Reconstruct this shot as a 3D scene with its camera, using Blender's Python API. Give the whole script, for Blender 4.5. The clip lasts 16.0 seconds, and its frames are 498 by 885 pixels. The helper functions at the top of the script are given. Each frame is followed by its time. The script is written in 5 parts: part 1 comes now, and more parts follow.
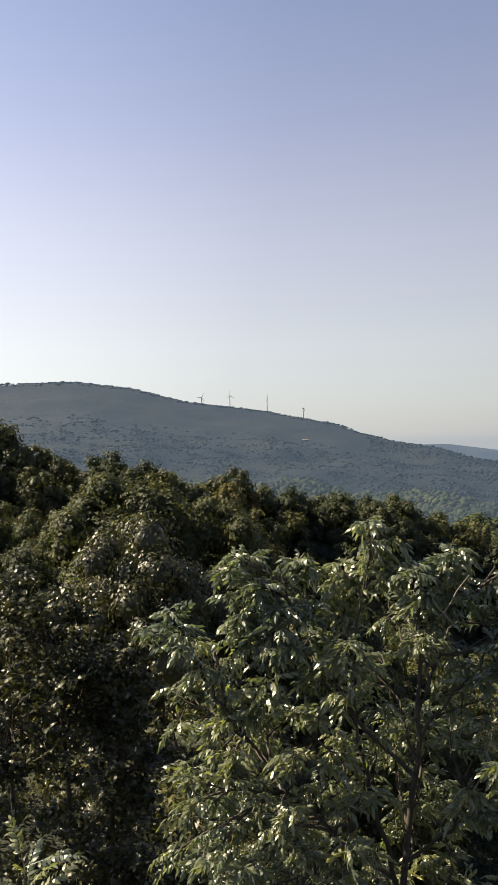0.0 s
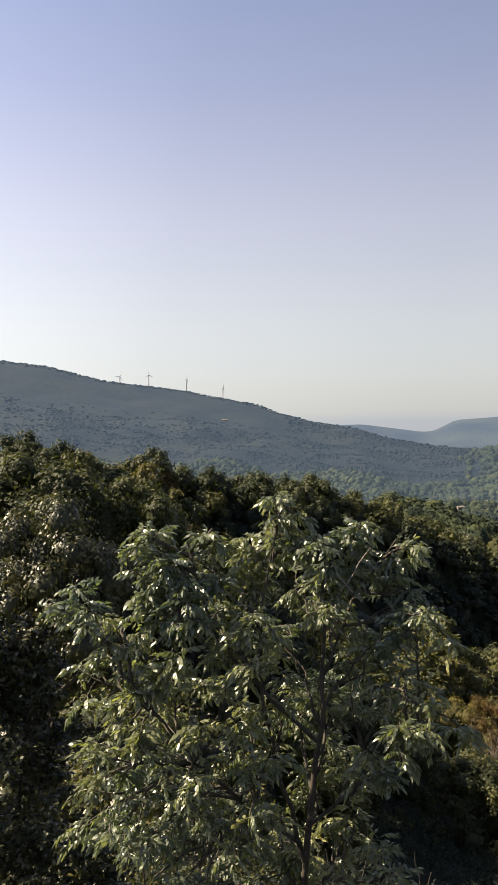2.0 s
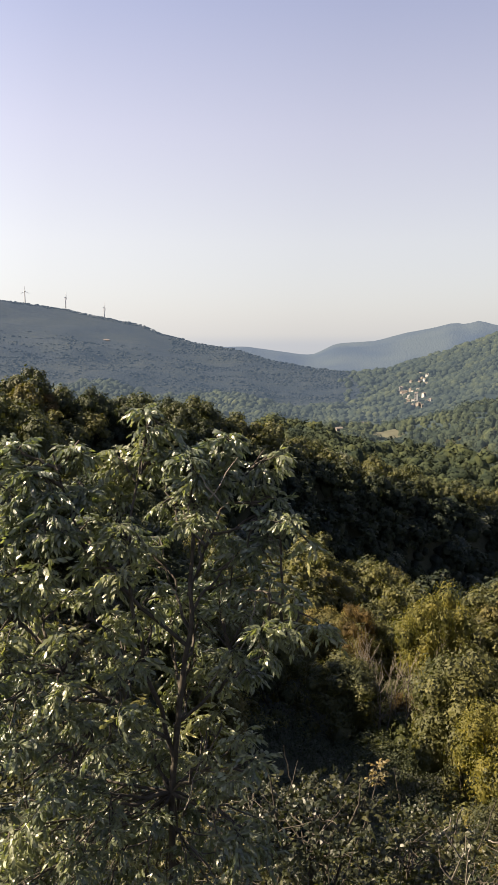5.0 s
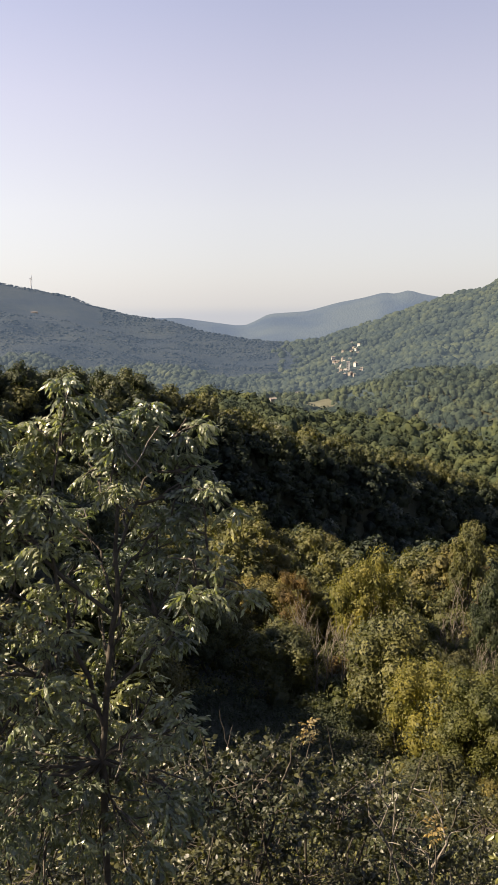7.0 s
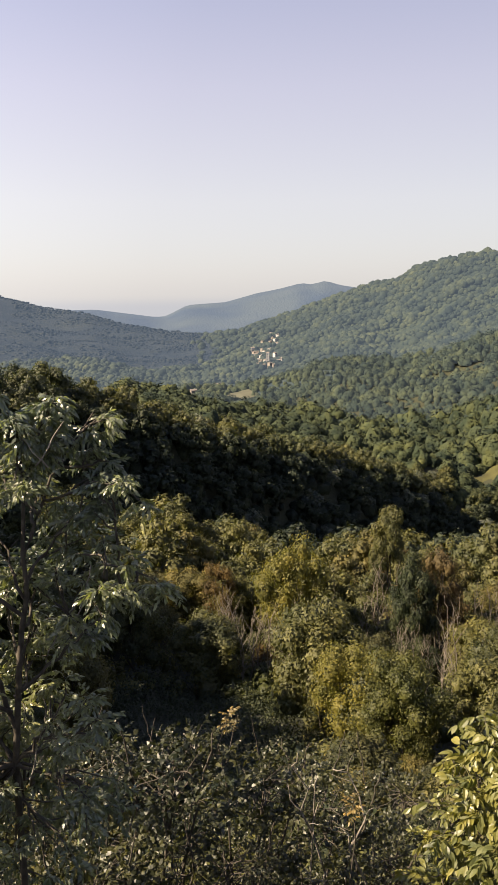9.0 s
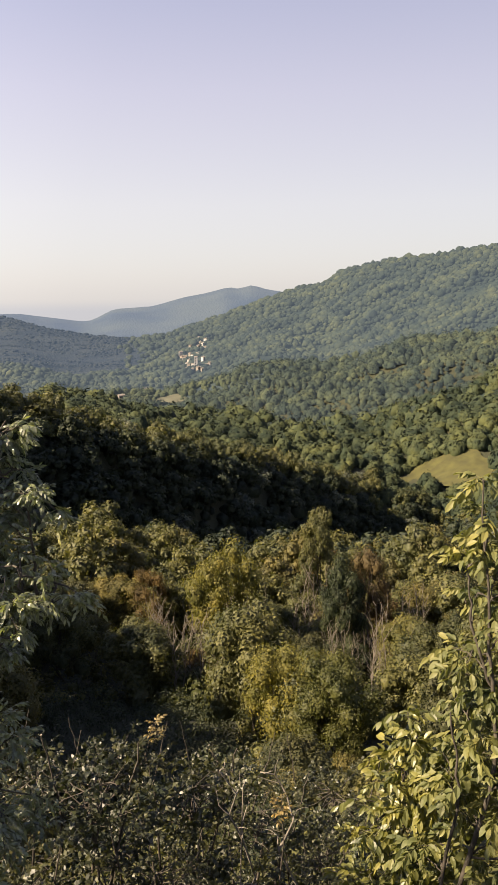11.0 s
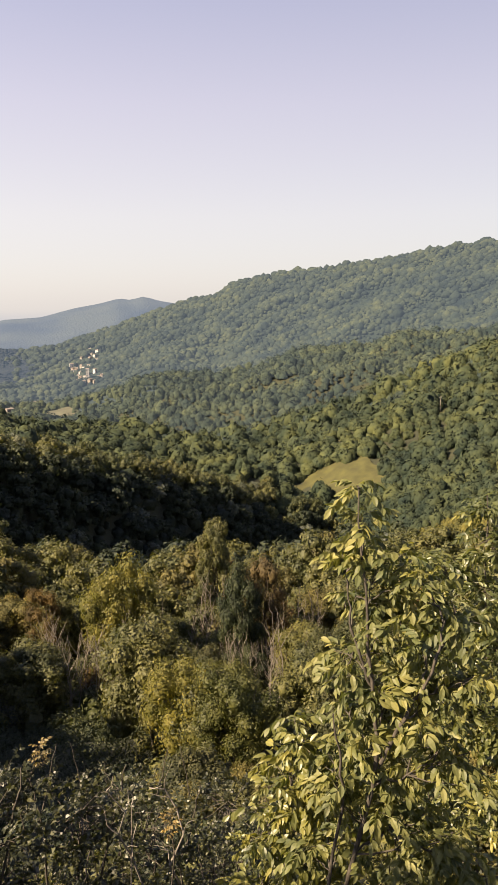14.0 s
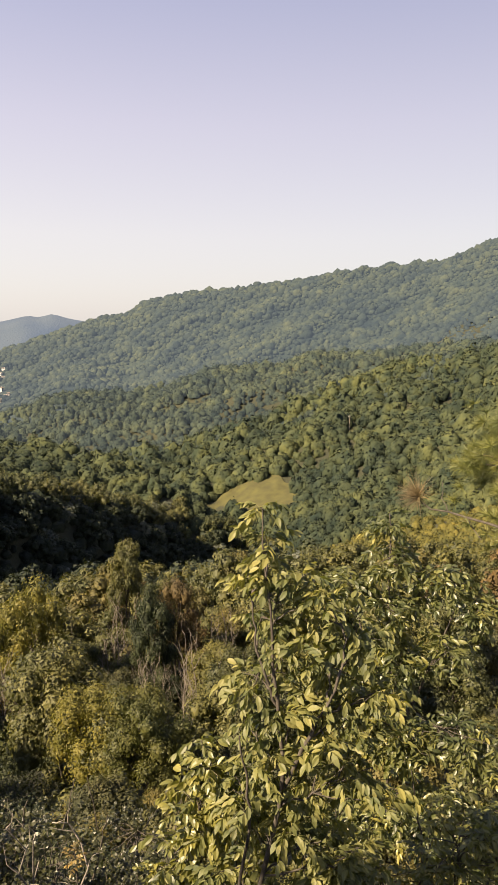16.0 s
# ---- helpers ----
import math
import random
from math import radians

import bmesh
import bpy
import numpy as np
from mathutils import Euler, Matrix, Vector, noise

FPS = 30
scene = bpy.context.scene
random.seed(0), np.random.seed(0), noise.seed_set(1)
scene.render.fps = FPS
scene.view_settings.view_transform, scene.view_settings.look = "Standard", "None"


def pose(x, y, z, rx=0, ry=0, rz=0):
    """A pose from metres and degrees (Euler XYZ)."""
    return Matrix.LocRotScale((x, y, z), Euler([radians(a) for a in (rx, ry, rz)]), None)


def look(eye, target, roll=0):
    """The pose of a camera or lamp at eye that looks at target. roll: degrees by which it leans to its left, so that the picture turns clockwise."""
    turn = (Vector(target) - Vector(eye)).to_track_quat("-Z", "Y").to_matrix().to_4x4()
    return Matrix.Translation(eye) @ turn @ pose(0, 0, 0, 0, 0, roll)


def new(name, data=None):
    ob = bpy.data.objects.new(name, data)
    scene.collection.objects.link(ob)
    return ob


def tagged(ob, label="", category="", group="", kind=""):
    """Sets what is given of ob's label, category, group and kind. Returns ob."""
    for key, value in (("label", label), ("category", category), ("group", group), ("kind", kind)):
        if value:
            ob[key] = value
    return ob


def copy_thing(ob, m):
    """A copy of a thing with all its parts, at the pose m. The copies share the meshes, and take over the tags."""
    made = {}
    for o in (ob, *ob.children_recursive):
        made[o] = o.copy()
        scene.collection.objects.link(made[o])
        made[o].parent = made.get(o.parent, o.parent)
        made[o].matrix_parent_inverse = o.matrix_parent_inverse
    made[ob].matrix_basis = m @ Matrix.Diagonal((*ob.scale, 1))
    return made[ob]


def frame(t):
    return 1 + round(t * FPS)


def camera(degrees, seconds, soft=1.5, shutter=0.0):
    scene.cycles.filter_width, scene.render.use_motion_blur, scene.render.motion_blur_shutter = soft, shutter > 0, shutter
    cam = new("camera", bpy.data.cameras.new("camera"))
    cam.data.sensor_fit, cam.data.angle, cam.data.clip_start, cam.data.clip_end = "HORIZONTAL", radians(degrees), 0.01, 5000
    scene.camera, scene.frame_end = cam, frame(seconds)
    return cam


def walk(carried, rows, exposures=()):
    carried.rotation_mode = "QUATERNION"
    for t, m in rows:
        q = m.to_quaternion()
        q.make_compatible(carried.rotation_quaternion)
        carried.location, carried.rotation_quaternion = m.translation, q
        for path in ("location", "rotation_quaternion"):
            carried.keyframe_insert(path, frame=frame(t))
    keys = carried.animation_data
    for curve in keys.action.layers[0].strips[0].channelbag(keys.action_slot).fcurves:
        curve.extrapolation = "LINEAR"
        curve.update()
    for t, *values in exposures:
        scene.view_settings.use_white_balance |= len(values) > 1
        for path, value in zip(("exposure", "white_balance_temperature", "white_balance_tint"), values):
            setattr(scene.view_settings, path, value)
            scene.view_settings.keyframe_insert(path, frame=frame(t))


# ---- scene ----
EYE = 1.6
cam = camera(37.0, 16.0, 1.2)
# seconds, eye right / ahead / up of the first eye in metres, yaw, pitch, roll
ROWS = [
    (0.0, -0.0000, 0.0000, 0.0000, 0.018, -0.318, -1.207),
    (0.5, 0.0062, -0.0094, 0.0011, -1.314, -0.579, -1.252),
    (1.0, 0.0274, -0.0145, -0.0025, -2.707, -0.822, -1.240),
    (1.5, 0.0344, -0.0260, -0.0067, -4.560, -1.138, -1.046),
    (2.0, 0.0531, -0.0143, -0.0203, -6.149, -1.963, -0.942),
    (2.5, 0.0710, -0.0166, -0.0299, -7.786, -3.195, -0.809),
    (3.0, 0.0879, -0.0176, -0.0424, -9.635, -4.636, -0.583),
    (3.5, 0.0978, -0.0217, -0.0459, -11.658, -6.059, -0.247),
    (6.0, 0.1491, -0.0483, -0.0811, -17.456, -9.164, -0.322),
    (6.5, 0.1660, -0.0638, -0.0801, -19.188, -9.980, -0.400),
    (7.0, 0.1786, -0.0598, -0.0862, -20.099, -10.266, -0.469),
    (7.5, 0.1915, -0.0584, -0.0926, -21.197, -10.497, -0.460),
    (8.0, 0.2059, -0.0650, -0.0938, -22.787, -10.775, -0.474),
    (8.5, 0.2249, -0.0659, -0.0916, -24.347, -10.950, -0.691),
    (9.0, 0.2365, -0.0867, -0.0841, -26.210, -10.995, -0.751),
    (11.5, 0.2951, -0.1329, -0.0765, -33.069, -10.632, -0.653),
    (12.0, 0.3010, -0.1579, -0.0687, -34.468, -10.486, -0.618),
    (12.5, 0.3088, -0.1579, -0.0691, -35.451, -10.314, -0.561),
    (13.0, 0.3200, -0.1765, -0.0679, -36.741, -10.165, -0.571),
    (13.5, 0.3339, -0.1912, -0.0705, -38.272, -10.041, -0.483),
    (14.0, 0.3454, -0.2070, -0.0641, -39.905, -9.966, -0.416),
    (14.5, 0.3506, -0.2176, -0.0594, -41.553, -9.844, -0.198),
    (15.0, 0.3666, -0.2217, -0.0565, -43.407, -9.599, 0.064),
    (15.5, 0.3721, -0.2454, -0.0393, -45.077, -9.165, 0.187),
    (16.0, 0.3706, -0.2716, -0.0307, -46.701, -8.505, 0.279),
]
EXPOSURES = [(0.0, 1.42, 6450, 6), (3.5, 1.62, 6550, 9), (9.0, 1.74, 6700, 12), (16.0, 1.86, 7020, 14)]
walk(cam, [(t, pose(x, y, EYE + z, 90 + pitch, 0, yaw) @ pose(0, 0, 0, 0, 0, roll)) for t, x, y, z, yaw, pitch, roll in ROWS], EXPOSURES)

# ---- light ----
SUN_AZ, SUN_EL = -76.0, 42.0          # degrees to the right of the first view, and above the horizon
world = bpy.data.worlds.new("sky")
scene.world = world
world.use_nodes = True
wt = world.node_tree
sky = wt.nodes.new("ShaderNodeTexSky")
sky.sky_type = "NISHITA"
sky.sun_disc = False
sky.sun_elevation, sky.sun_rotation = radians(SUN_EL), radians(SUN_AZ)
sky.altitude, sky.air_density, sky.dust_density, sky.ozone_density = 400, 1.0, 2.5, 2.0
wt.nodes["Background"].inputs["Strength"].default_value = 0.052
wt.links.new(sky.outputs[0], wt.nodes["Background"].inputs[0])
# the thick summer haze that whitens the sky towards the horizon
co = wt.nodes.new("ShaderNodeTexCoord")
sep = wt.nodes.new("ShaderNodeSeparateXYZ")
wt.links.new(co.outputs["Generated"], sep.inputs[0])
hz = wt.nodes.new("ShaderNodeValToRGB")
hz.color_ramp.elements[0].position, hz.color_ramp.elements[0].color = 0.0, (0.37, 0.38, 0.41, 1)
hz.color_ramp.elements[1].position, hz.color_ramp.elements[1].color = 1.0, (0.07, 0.10, 0.22, 1)
# the lowest stops are the hazy sea beyond the saddle
for p_, c_ in ((0.021, (0.37, 0.38, 0.41)), (0.033, (0.445, 0.437, 0.432)), (0.15, (0.445, 0.43, 0.438)), (0.28, (0.375, 0.36, 0.42)), (0.43, (0.248, 0.256, 0.36)), (0.58, (0.162, 0.188, 0.308))):
    hz.color_ramp.elements.new(p_).color = (*c_, 1)
lift = wt.nodes.new("ShaderNodeMath")
lift.operation = "ADD"
lift.inputs[1].default_value = 0.03
wt.links.new(sep.outputs["Z"], lift.inputs[0])
wt.links.new(lift.outputs[0], hz.inputs[0])
haze = wt.nodes.new("ShaderNodeBackground")
haze.inputs["Strength"].default_value = 1.09
# the haze is brighter on the sun's side
side = wt.nodes.new("ShaderNodeVectorMath")
side.operation = "DOT_PRODUCT"
side.inputs[1].default_value = (math.sin(radians(SUN_AZ)), math.cos(radians(SUN_AZ)), 0.2)
wt.links.new(co.outputs["Generated"], side.inputs[0])
half = wt.nodes.new("ShaderNodeMath")
half.operation = "MULTIPLY_ADD"
half.inputs[1].default_value, half.inputs[2].default_value = 0.5, 0.5
wt.links.new(side.outputs["Value"], half.inputs[0])
haze_glow = wt.nodes.new("ShaderNodeValToRGB")
haze_glow.color_ramp.elements[0].position, haze_glow.color_ramp.elements[0].color = 0.0, (0.44, 0.44, 0.44, 1)
haze_glow.color_ramp.elements[1].position, haze_glow.color_ramp.elements[1].color = 0.9, (1, 1, 1, 1)
for p_, c_ in ((0.14, 0.48), (0.27, 0.51), (0.46, 0.545), (0.63, 0.64), (0.75, 0.8)):
    haze_glow.color_ramp.elements.new(p_).color = (c_, c_, c_, 1)
wt.links.new(half.outputs[0], haze_glow.inputs[0])
lit = wt.nodes.new("ShaderNodeMix")
lit.data_type, lit.blend_type = "RGBA", "MULTIPLY"
lit.inputs[0].default_value = 1.0
wt.links.new(hz.outputs[0], lit.inputs[6])
wt.links.new(haze_glow.outputs[0], lit.inputs[7])
wt.links.new(lit.outputs[2], haze.inputs[0])
blend = wt.nodes.new("ShaderNodeMixShader")
blend.inputs[0].default_value = 0.72
wt.links.new(wt.nodes["Background"].outputs[0], blend.inputs[1])
wt.links.new(haze.outputs[0], blend.inputs[2])
wt.links.new(blend.outputs[0], wt.nodes["World Output"].inputs[0])
sun = new("sun", bpy.data.lights.new("sun", "SUN"))
sun.data.energy, sun.data.angle, sun.data.color = 5.0, radians(0.6), (1.0, 0.825, 0.59)
sx = math.sin(radians(SUN_AZ)) * math.cos(radians(SUN_EL))
sy = math.cos(radians(SUN_AZ)) * math.cos(radians(SUN_EL))
sun.matrix_world = look((sx * 50, sy * 50, 50 * math.sin(radians(SUN_EL))), (0, 0, 0))

# ---- materials ----


def node_mat(name):
    m = bpy.data.materials.new(name)
    m.use_nodes = True
    nt = m.node_tree
    return m, nt, nt.nodes["Principled BSDF"], nt.nodes["Material Output"]


def ramp(nt, fac, stops):
    r = nt.nodes.new("ShaderNodeValToRGB")
    r.color_ramp.elements[0].position, r.color_ramp.elements[0].color = stops[0][0], (*stops[0][1], 1)
    r.color_ramp.elements[1].position, r.color_ramp.elements[1].color = stops[-1][0], (*stops[-1][1], 1)
    for pos, col in stops[1:-1]:
        e = r.color_ramp.elements.new(pos)
        e.color = (*col, 1)
    nt.links.new(fac, r.inputs[0])
    return r.outputs[0]


def mixed(nt, fac, a, b, mode="MIX"):
    n = nt.nodes.new("ShaderNodeMix")
    n.data_type, n.blend_type = "RGBA", mode
    for value, slot in ((fac, n.inputs[0]), (a, n.inputs[6]), (b, n.inputs[7])):
        if isinstance(value, (int, float)):
            slot.default_value = value
        elif isinstance(value, tuple):
            slot.default_value = (*value, 1)
        else:
            nt.links.new(value, slot)
    return n.outputs[2]


def noise_fac(nt, scale, detail=3.0, world_space=True):
    co = nt.nodes.new("ShaderNodeNewGeometry").outputs["Position"] if world_space else nt.nodes.new("ShaderNodeTexCoord").outputs["Object"]
    n = nt.nodes.new("ShaderNodeTexNoise")
    n.inputs["Scale"].default_value, n.inputs["Detail"].default_value = scale, detail
    nt.links.new(co, n.inputs["Vector"])
    return n.outputs["Fac"]


def leaf_mat(name, dark, mid, light, patch=0.35, rough=0.42, through_light=0.3, haze_glow=None, relief=0.0, gloss=0.5):
    """Leaves: hue by plant, by leaf and by patches; some light comes through the blade."""
    m, nt, bsdf, out = node_mat(name)
    geo = nt.nodes.new("ShaderNodeNewGeometry")
    info = nt.nodes.new("ShaderNodeObjectInfo")
    col = ramp(nt, geo.outputs["Random Per Island"], [(0.0, dark), (0.5, mid), (1.0, light)])
    tint = ramp(nt, info.outputs["Random"], [(0.0, (0.58, 0.66, 0.74)), (0.5, (1.0, 1.0, 1.0)), (1.0, (1.22, 1.15, 0.9))])
    col = mixed(nt, 1.0, col, tint, "MULTIPLY")
    big = ramp(nt, noise_fac(nt, patch), [(0.32, (0.62, 0.7, 0.75)), (0.68, (1.3, 1.22, 0.95))])
    col = mixed(nt, 1.0, col, big, "MULTIPLY")
    nt.links.new(col, bsdf.inputs["Base Color"])
    bsdf.inputs["Roughness"].default_value = rough
    bsdf.inputs["Specular IOR Level"].default_value = gloss
    if relief:
        bump = nt.nodes.new("ShaderNodeBump")
        bump.inputs["Strength"].default_value, bump.inputs["Distance"].default_value = 1.0, relief
        nt.links.new(noise_fac(nt, 0.45 / relief, 4), bump.inputs["Height"])
        nt.links.new(bump.outputs[0], bsdf.inputs["Normal"])
    tr = nt.nodes.new("ShaderNodeBsdfTranslucent")
    nt.links.new(mixed(nt, 1.0, col, (1.25, 1.3, 0.5), "MULTIPLY"), tr.inputs[0])
    mx = nt.nodes.new("ShaderNodeMixShader")
    mx.inputs[0].default_value = through_light
    nt.links.new(bsdf.outputs[0], mx.inputs[1])
    nt.links.new(tr.outputs[0], mx.inputs[2])
    nt.links.new(mx.outputs[0], out.inputs[0])
    if haze_glow:
        bsdf.inputs["Emission Color"].default_value = (*haze_glow[:3], 1)
        bsdf.inputs["Emission Strength"].default_value = haze_glow[3]
    return m


def distance_mat(name, dark, light, scale, haze_glow, relief=2.0, kinds=None):
    """Woods so far off that they are a backdrop; haze is put in as emission. kinds: noise scale of the tints from tree
    to tree.
    """
    m, nt, bsdf, out = node_mat(name)
    geo = nt.nodes.new("ShaderNodeNewGeometry")
    col = ramp(nt, geo.outputs["Random Per Island"], [(0.0, dark), (1.0, light)])
    big = ramp(nt, noise_fac(nt, scale, 4), [(0.36, (0.66, 0.73, 0.8)), (0.64, (1.36, 1.27, 1.0))])
    col = mixed(nt, 1.0, col, big, "MULTIPLY")
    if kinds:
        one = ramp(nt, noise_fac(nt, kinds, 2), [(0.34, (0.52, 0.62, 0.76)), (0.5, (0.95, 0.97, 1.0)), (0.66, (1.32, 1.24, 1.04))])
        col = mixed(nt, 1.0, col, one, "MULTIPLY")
    nt.links.new(col, bsdf.inputs["Base Color"])
    bsdf.inputs["Roughness"].default_value = 0.8
    bsdf.inputs["Specular IOR Level"].default_value = 0.1
    bump = nt.nodes.new("ShaderNodeBump")
    bump.inputs["Strength"].default_value, bump.inputs["Distance"].default_value = 1.0, relief
    nt.links.new(noise_fac(nt, 0.5 / relief, 4), bump.inputs["Height"])
    nt.links.new(bump.outputs[0], bsdf.inputs["Normal"])
    bsdf.inputs["Emission Color"].default_value = (*haze_glow[:3], 1)
    bsdf.inputs["Emission Strength"].default_value = haze_glow[3]
    return m


def bark_mat(name, dark, light):
    m, nt, bsdf, out = node_mat(name)
    fac = noise_fac(nt, 22.0, 5)
    nt.links.new(ramp(nt, fac, [(0.3, dark), (0.7, light)]), bsdf.inputs["Base Color"])
    bump = nt.nodes.new("ShaderNodeBump")
    bump.inputs["Strength"].default_value, bump.inputs["Distance"].default_value = 0.5, 0.01
    nt.links.new(fac, bump.inputs["Height"])
    nt.links.new(bump.outputs[0], bsdf.inputs["Normal"])
    bsdf.inputs["Roughness"].default_value = 0.85
    return m


def plain_mat(name, colour, rough=0.7, scale=0.6, amount=0.25):
    m, nt, bsdf, out = node_mat(name)
    lo, hi = tuple(c * (1 - amount) for c in colour), tuple(min(1, c * (1 + amount)) for c in colour)
    nt.links.new(ramp(nt, noise_fac(nt, scale, 4), [(0.3, lo), (0.7, hi)]), bsdf.inputs["Base Color"])
    bsdf.inputs["Roughness"].default_value = rough
    return m


def ground_mat():
    m, nt, bsdf, out = node_mat("undergrowth")
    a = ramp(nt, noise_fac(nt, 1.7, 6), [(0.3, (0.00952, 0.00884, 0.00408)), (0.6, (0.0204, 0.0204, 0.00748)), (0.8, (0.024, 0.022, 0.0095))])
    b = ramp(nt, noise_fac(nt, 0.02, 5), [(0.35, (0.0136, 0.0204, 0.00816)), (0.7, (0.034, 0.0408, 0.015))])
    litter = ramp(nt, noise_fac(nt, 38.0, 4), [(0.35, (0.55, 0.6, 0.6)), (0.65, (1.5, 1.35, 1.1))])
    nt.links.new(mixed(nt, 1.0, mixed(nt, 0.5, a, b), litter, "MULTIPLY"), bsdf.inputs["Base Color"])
    bsdf.inputs["Roughness"].default_value = 0.95
    bump = nt.nodes.new("ShaderNodeBump")
    bump.inputs["Strength"].default_value, bump.inputs["Distance"].default_value = 0.8, 0.05
    nt.links.new(noise_fac(nt, 14.0, 6), bump.inputs["Height"])
    nt.links.new(bump.outputs[0], bsdf.inputs["Normal"])
    return m


LEAF_ASH = leaf_mat("ash_leaf", (0.145, 0.151, 0.105), (0.222, 0.231, 0.148), (0.315, 0.325, 0.185), 1.6, 0.36, 0.45, gloss=1.0)
LEAF_OLIVE = leaf_mat("olive_leaf", (0.085, 0.093, 0.034), (0.145, 0.149, 0.051), (0.235, 0.222, 0.082), 1.4, 0.4, 0.42, gloss=0.6)
LEAF_GOLD = leaf_mat("yellowing_leaf", (0.097, 0.108, 0.042), (0.16, 0.165, 0.064), (0.235, 0.223, 0.09), 2.2, 0.55, 0.42, gloss=0.35)
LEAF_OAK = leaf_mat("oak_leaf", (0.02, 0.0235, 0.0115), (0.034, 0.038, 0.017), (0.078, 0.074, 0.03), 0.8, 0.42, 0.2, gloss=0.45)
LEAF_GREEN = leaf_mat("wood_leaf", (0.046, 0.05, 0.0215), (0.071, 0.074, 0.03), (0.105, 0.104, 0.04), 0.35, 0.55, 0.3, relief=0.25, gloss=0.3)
# a dark green, deepened for the shade on ridge and shoulder
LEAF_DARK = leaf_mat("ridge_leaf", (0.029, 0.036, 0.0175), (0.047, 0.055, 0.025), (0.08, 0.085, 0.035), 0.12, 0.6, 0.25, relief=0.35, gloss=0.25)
# darker, bluer copy of the ridge leaf: shade put into its colour
LEAF_SHADED = leaf_mat("shaded_leaf", (0.018, 0.025, 0.016), (0.028, 0.036, 0.021), (0.05, 0.058, 0.031), 0.12, 0.6, 0.2, relief=0.35, gloss=0.2)
LEAF_YELLOW = leaf_mat("autumn_yellow_leaf", (0.058, 0.055, 0.024), (0.082, 0.076, 0.032), (0.115, 0.102, 0.042), 0.5, 0.6, 0.3, relief=0.25, gloss=0.25)
LEAF_SCRUB = leaf_mat("scrub_leaf", (0.0422, 0.0435, 0.015), (0.0646, 0.0646, 0.0204), (0.0952, 0.0884, 0.0272), 0.3, 0.7, 0.2, relief=0.3, gloss=0.2)
LEAF_RED = leaf_mat("autumn_brown_leaf", (0.066, 0.047, 0.0235), (0.086, 0.061, 0.03), (0.11, 0.082, 0.039), 0.5, 0.6, 0.3, relief=0.25, gloss=0.2)
LEAF_SHRUB = leaf_mat("shrub_leaf", (0.018, 0.0215, 0.0107), (0.031, 0.035, 0.0165), (0.058, 0.061, 0.028), 1.2, 0.45, 0.3, gloss=0.5)
LEAF_LIGHT = leaf_mat("light_leaf", (0.06, 0.062, 0.0185), (0.09, 0.09, 0.0245), (0.124, 0.118, 0.032), 0.6, 0.55, 0.35, relief=0.2, gloss=0.3)
LEAF_SPRIG = leaf_mat("orange_sprig_leaf", (0.12, 0.085, 0.034), (0.17, 0.125, 0.052), (0.23, 0.18, 0.08), 2.0, 0.5, 0.35)
# pale leaves, brightened further: light caught by ridge trees put into the colour
LEAF_GREY = leaf_mat("grey_leaf", (0.066, 0.075, 0.056), (0.1, 0.109, 0.08), (0.145, 0.152, 0.12), 0.5, 0.5, relief=0.25)
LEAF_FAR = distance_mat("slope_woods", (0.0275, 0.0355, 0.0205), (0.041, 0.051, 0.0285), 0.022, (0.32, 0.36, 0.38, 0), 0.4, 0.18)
# haze put into the colours: bluer base, pale blue emission, stronger with distance
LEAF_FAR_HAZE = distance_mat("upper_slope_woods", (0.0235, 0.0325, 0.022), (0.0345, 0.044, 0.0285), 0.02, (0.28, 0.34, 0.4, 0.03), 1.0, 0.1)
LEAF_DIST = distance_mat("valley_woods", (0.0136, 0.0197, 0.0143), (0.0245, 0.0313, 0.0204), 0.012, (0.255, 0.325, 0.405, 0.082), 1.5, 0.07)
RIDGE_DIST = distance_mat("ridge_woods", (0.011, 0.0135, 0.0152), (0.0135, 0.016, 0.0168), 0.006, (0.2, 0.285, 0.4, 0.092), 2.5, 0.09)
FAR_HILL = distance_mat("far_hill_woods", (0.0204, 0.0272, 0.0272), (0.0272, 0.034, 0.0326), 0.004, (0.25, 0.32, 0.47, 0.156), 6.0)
GRASS = plain_mat("dry_grass", (0.043, 0.0415, 0.0085), 0.95, 0.25, 0.3)
PASTURE = plain_mat("far_pasture", (0.055, 0.056, 0.036), 0.95, 0.1, 0.3)
STRAW = plain_mat("scrub_grass", (0.038, 0.041, 0.014), 0.95, 0.4, 0.35)
WALL = plain_mat("lime_wall", (0.36, 0.355, 0.34), 0.9, 0.3, 0.15)
STONE_WALL = plain_mat("stone_wall", (0.2, 0.18, 0.16), 0.9, 0.5, 0.2)
ROOF = plain_mat("clay_roof", (0.15, 0.13, 0.115), 0.9, 0.6, 0.25)
DARK_PANE = plain_mat("dark_pane", (0.0204, 0.0204, 0.0238), 0.3)
MILL = plain_mat("turbine_paint", (0.34, 0.35, 0.37), 0.5)
NEEDLE = leaf_mat("pine_needle", (0.056, 0.072, 0.02), (0.09, 0.105, 0.028), (0.145, 0.15, 0.043), 2.0, 0.5, 0.2)
NEEDLE_DRY = leaf_mat("dry_needle", (0.0816, 0.0598, 0.0306), (0.126, 0.0918, 0.0462), (0.197, 0.15, 0.0816), 2.0, 0.6, 0.1)
BARK = bark_mat("bark", (0.0238, 0.019, 0.0136), (0.068, 0.0578, 0.0442))
BARK_PALE = bark_mat("pale_bark", (0.109, 0.0952, 0.0782), (0.231, 0.204, 0.17))
BARK_TWIG = bark_mat("twig_bark", (0.1, 0.084, 0.068), (0.18, 0.155, 0.125))
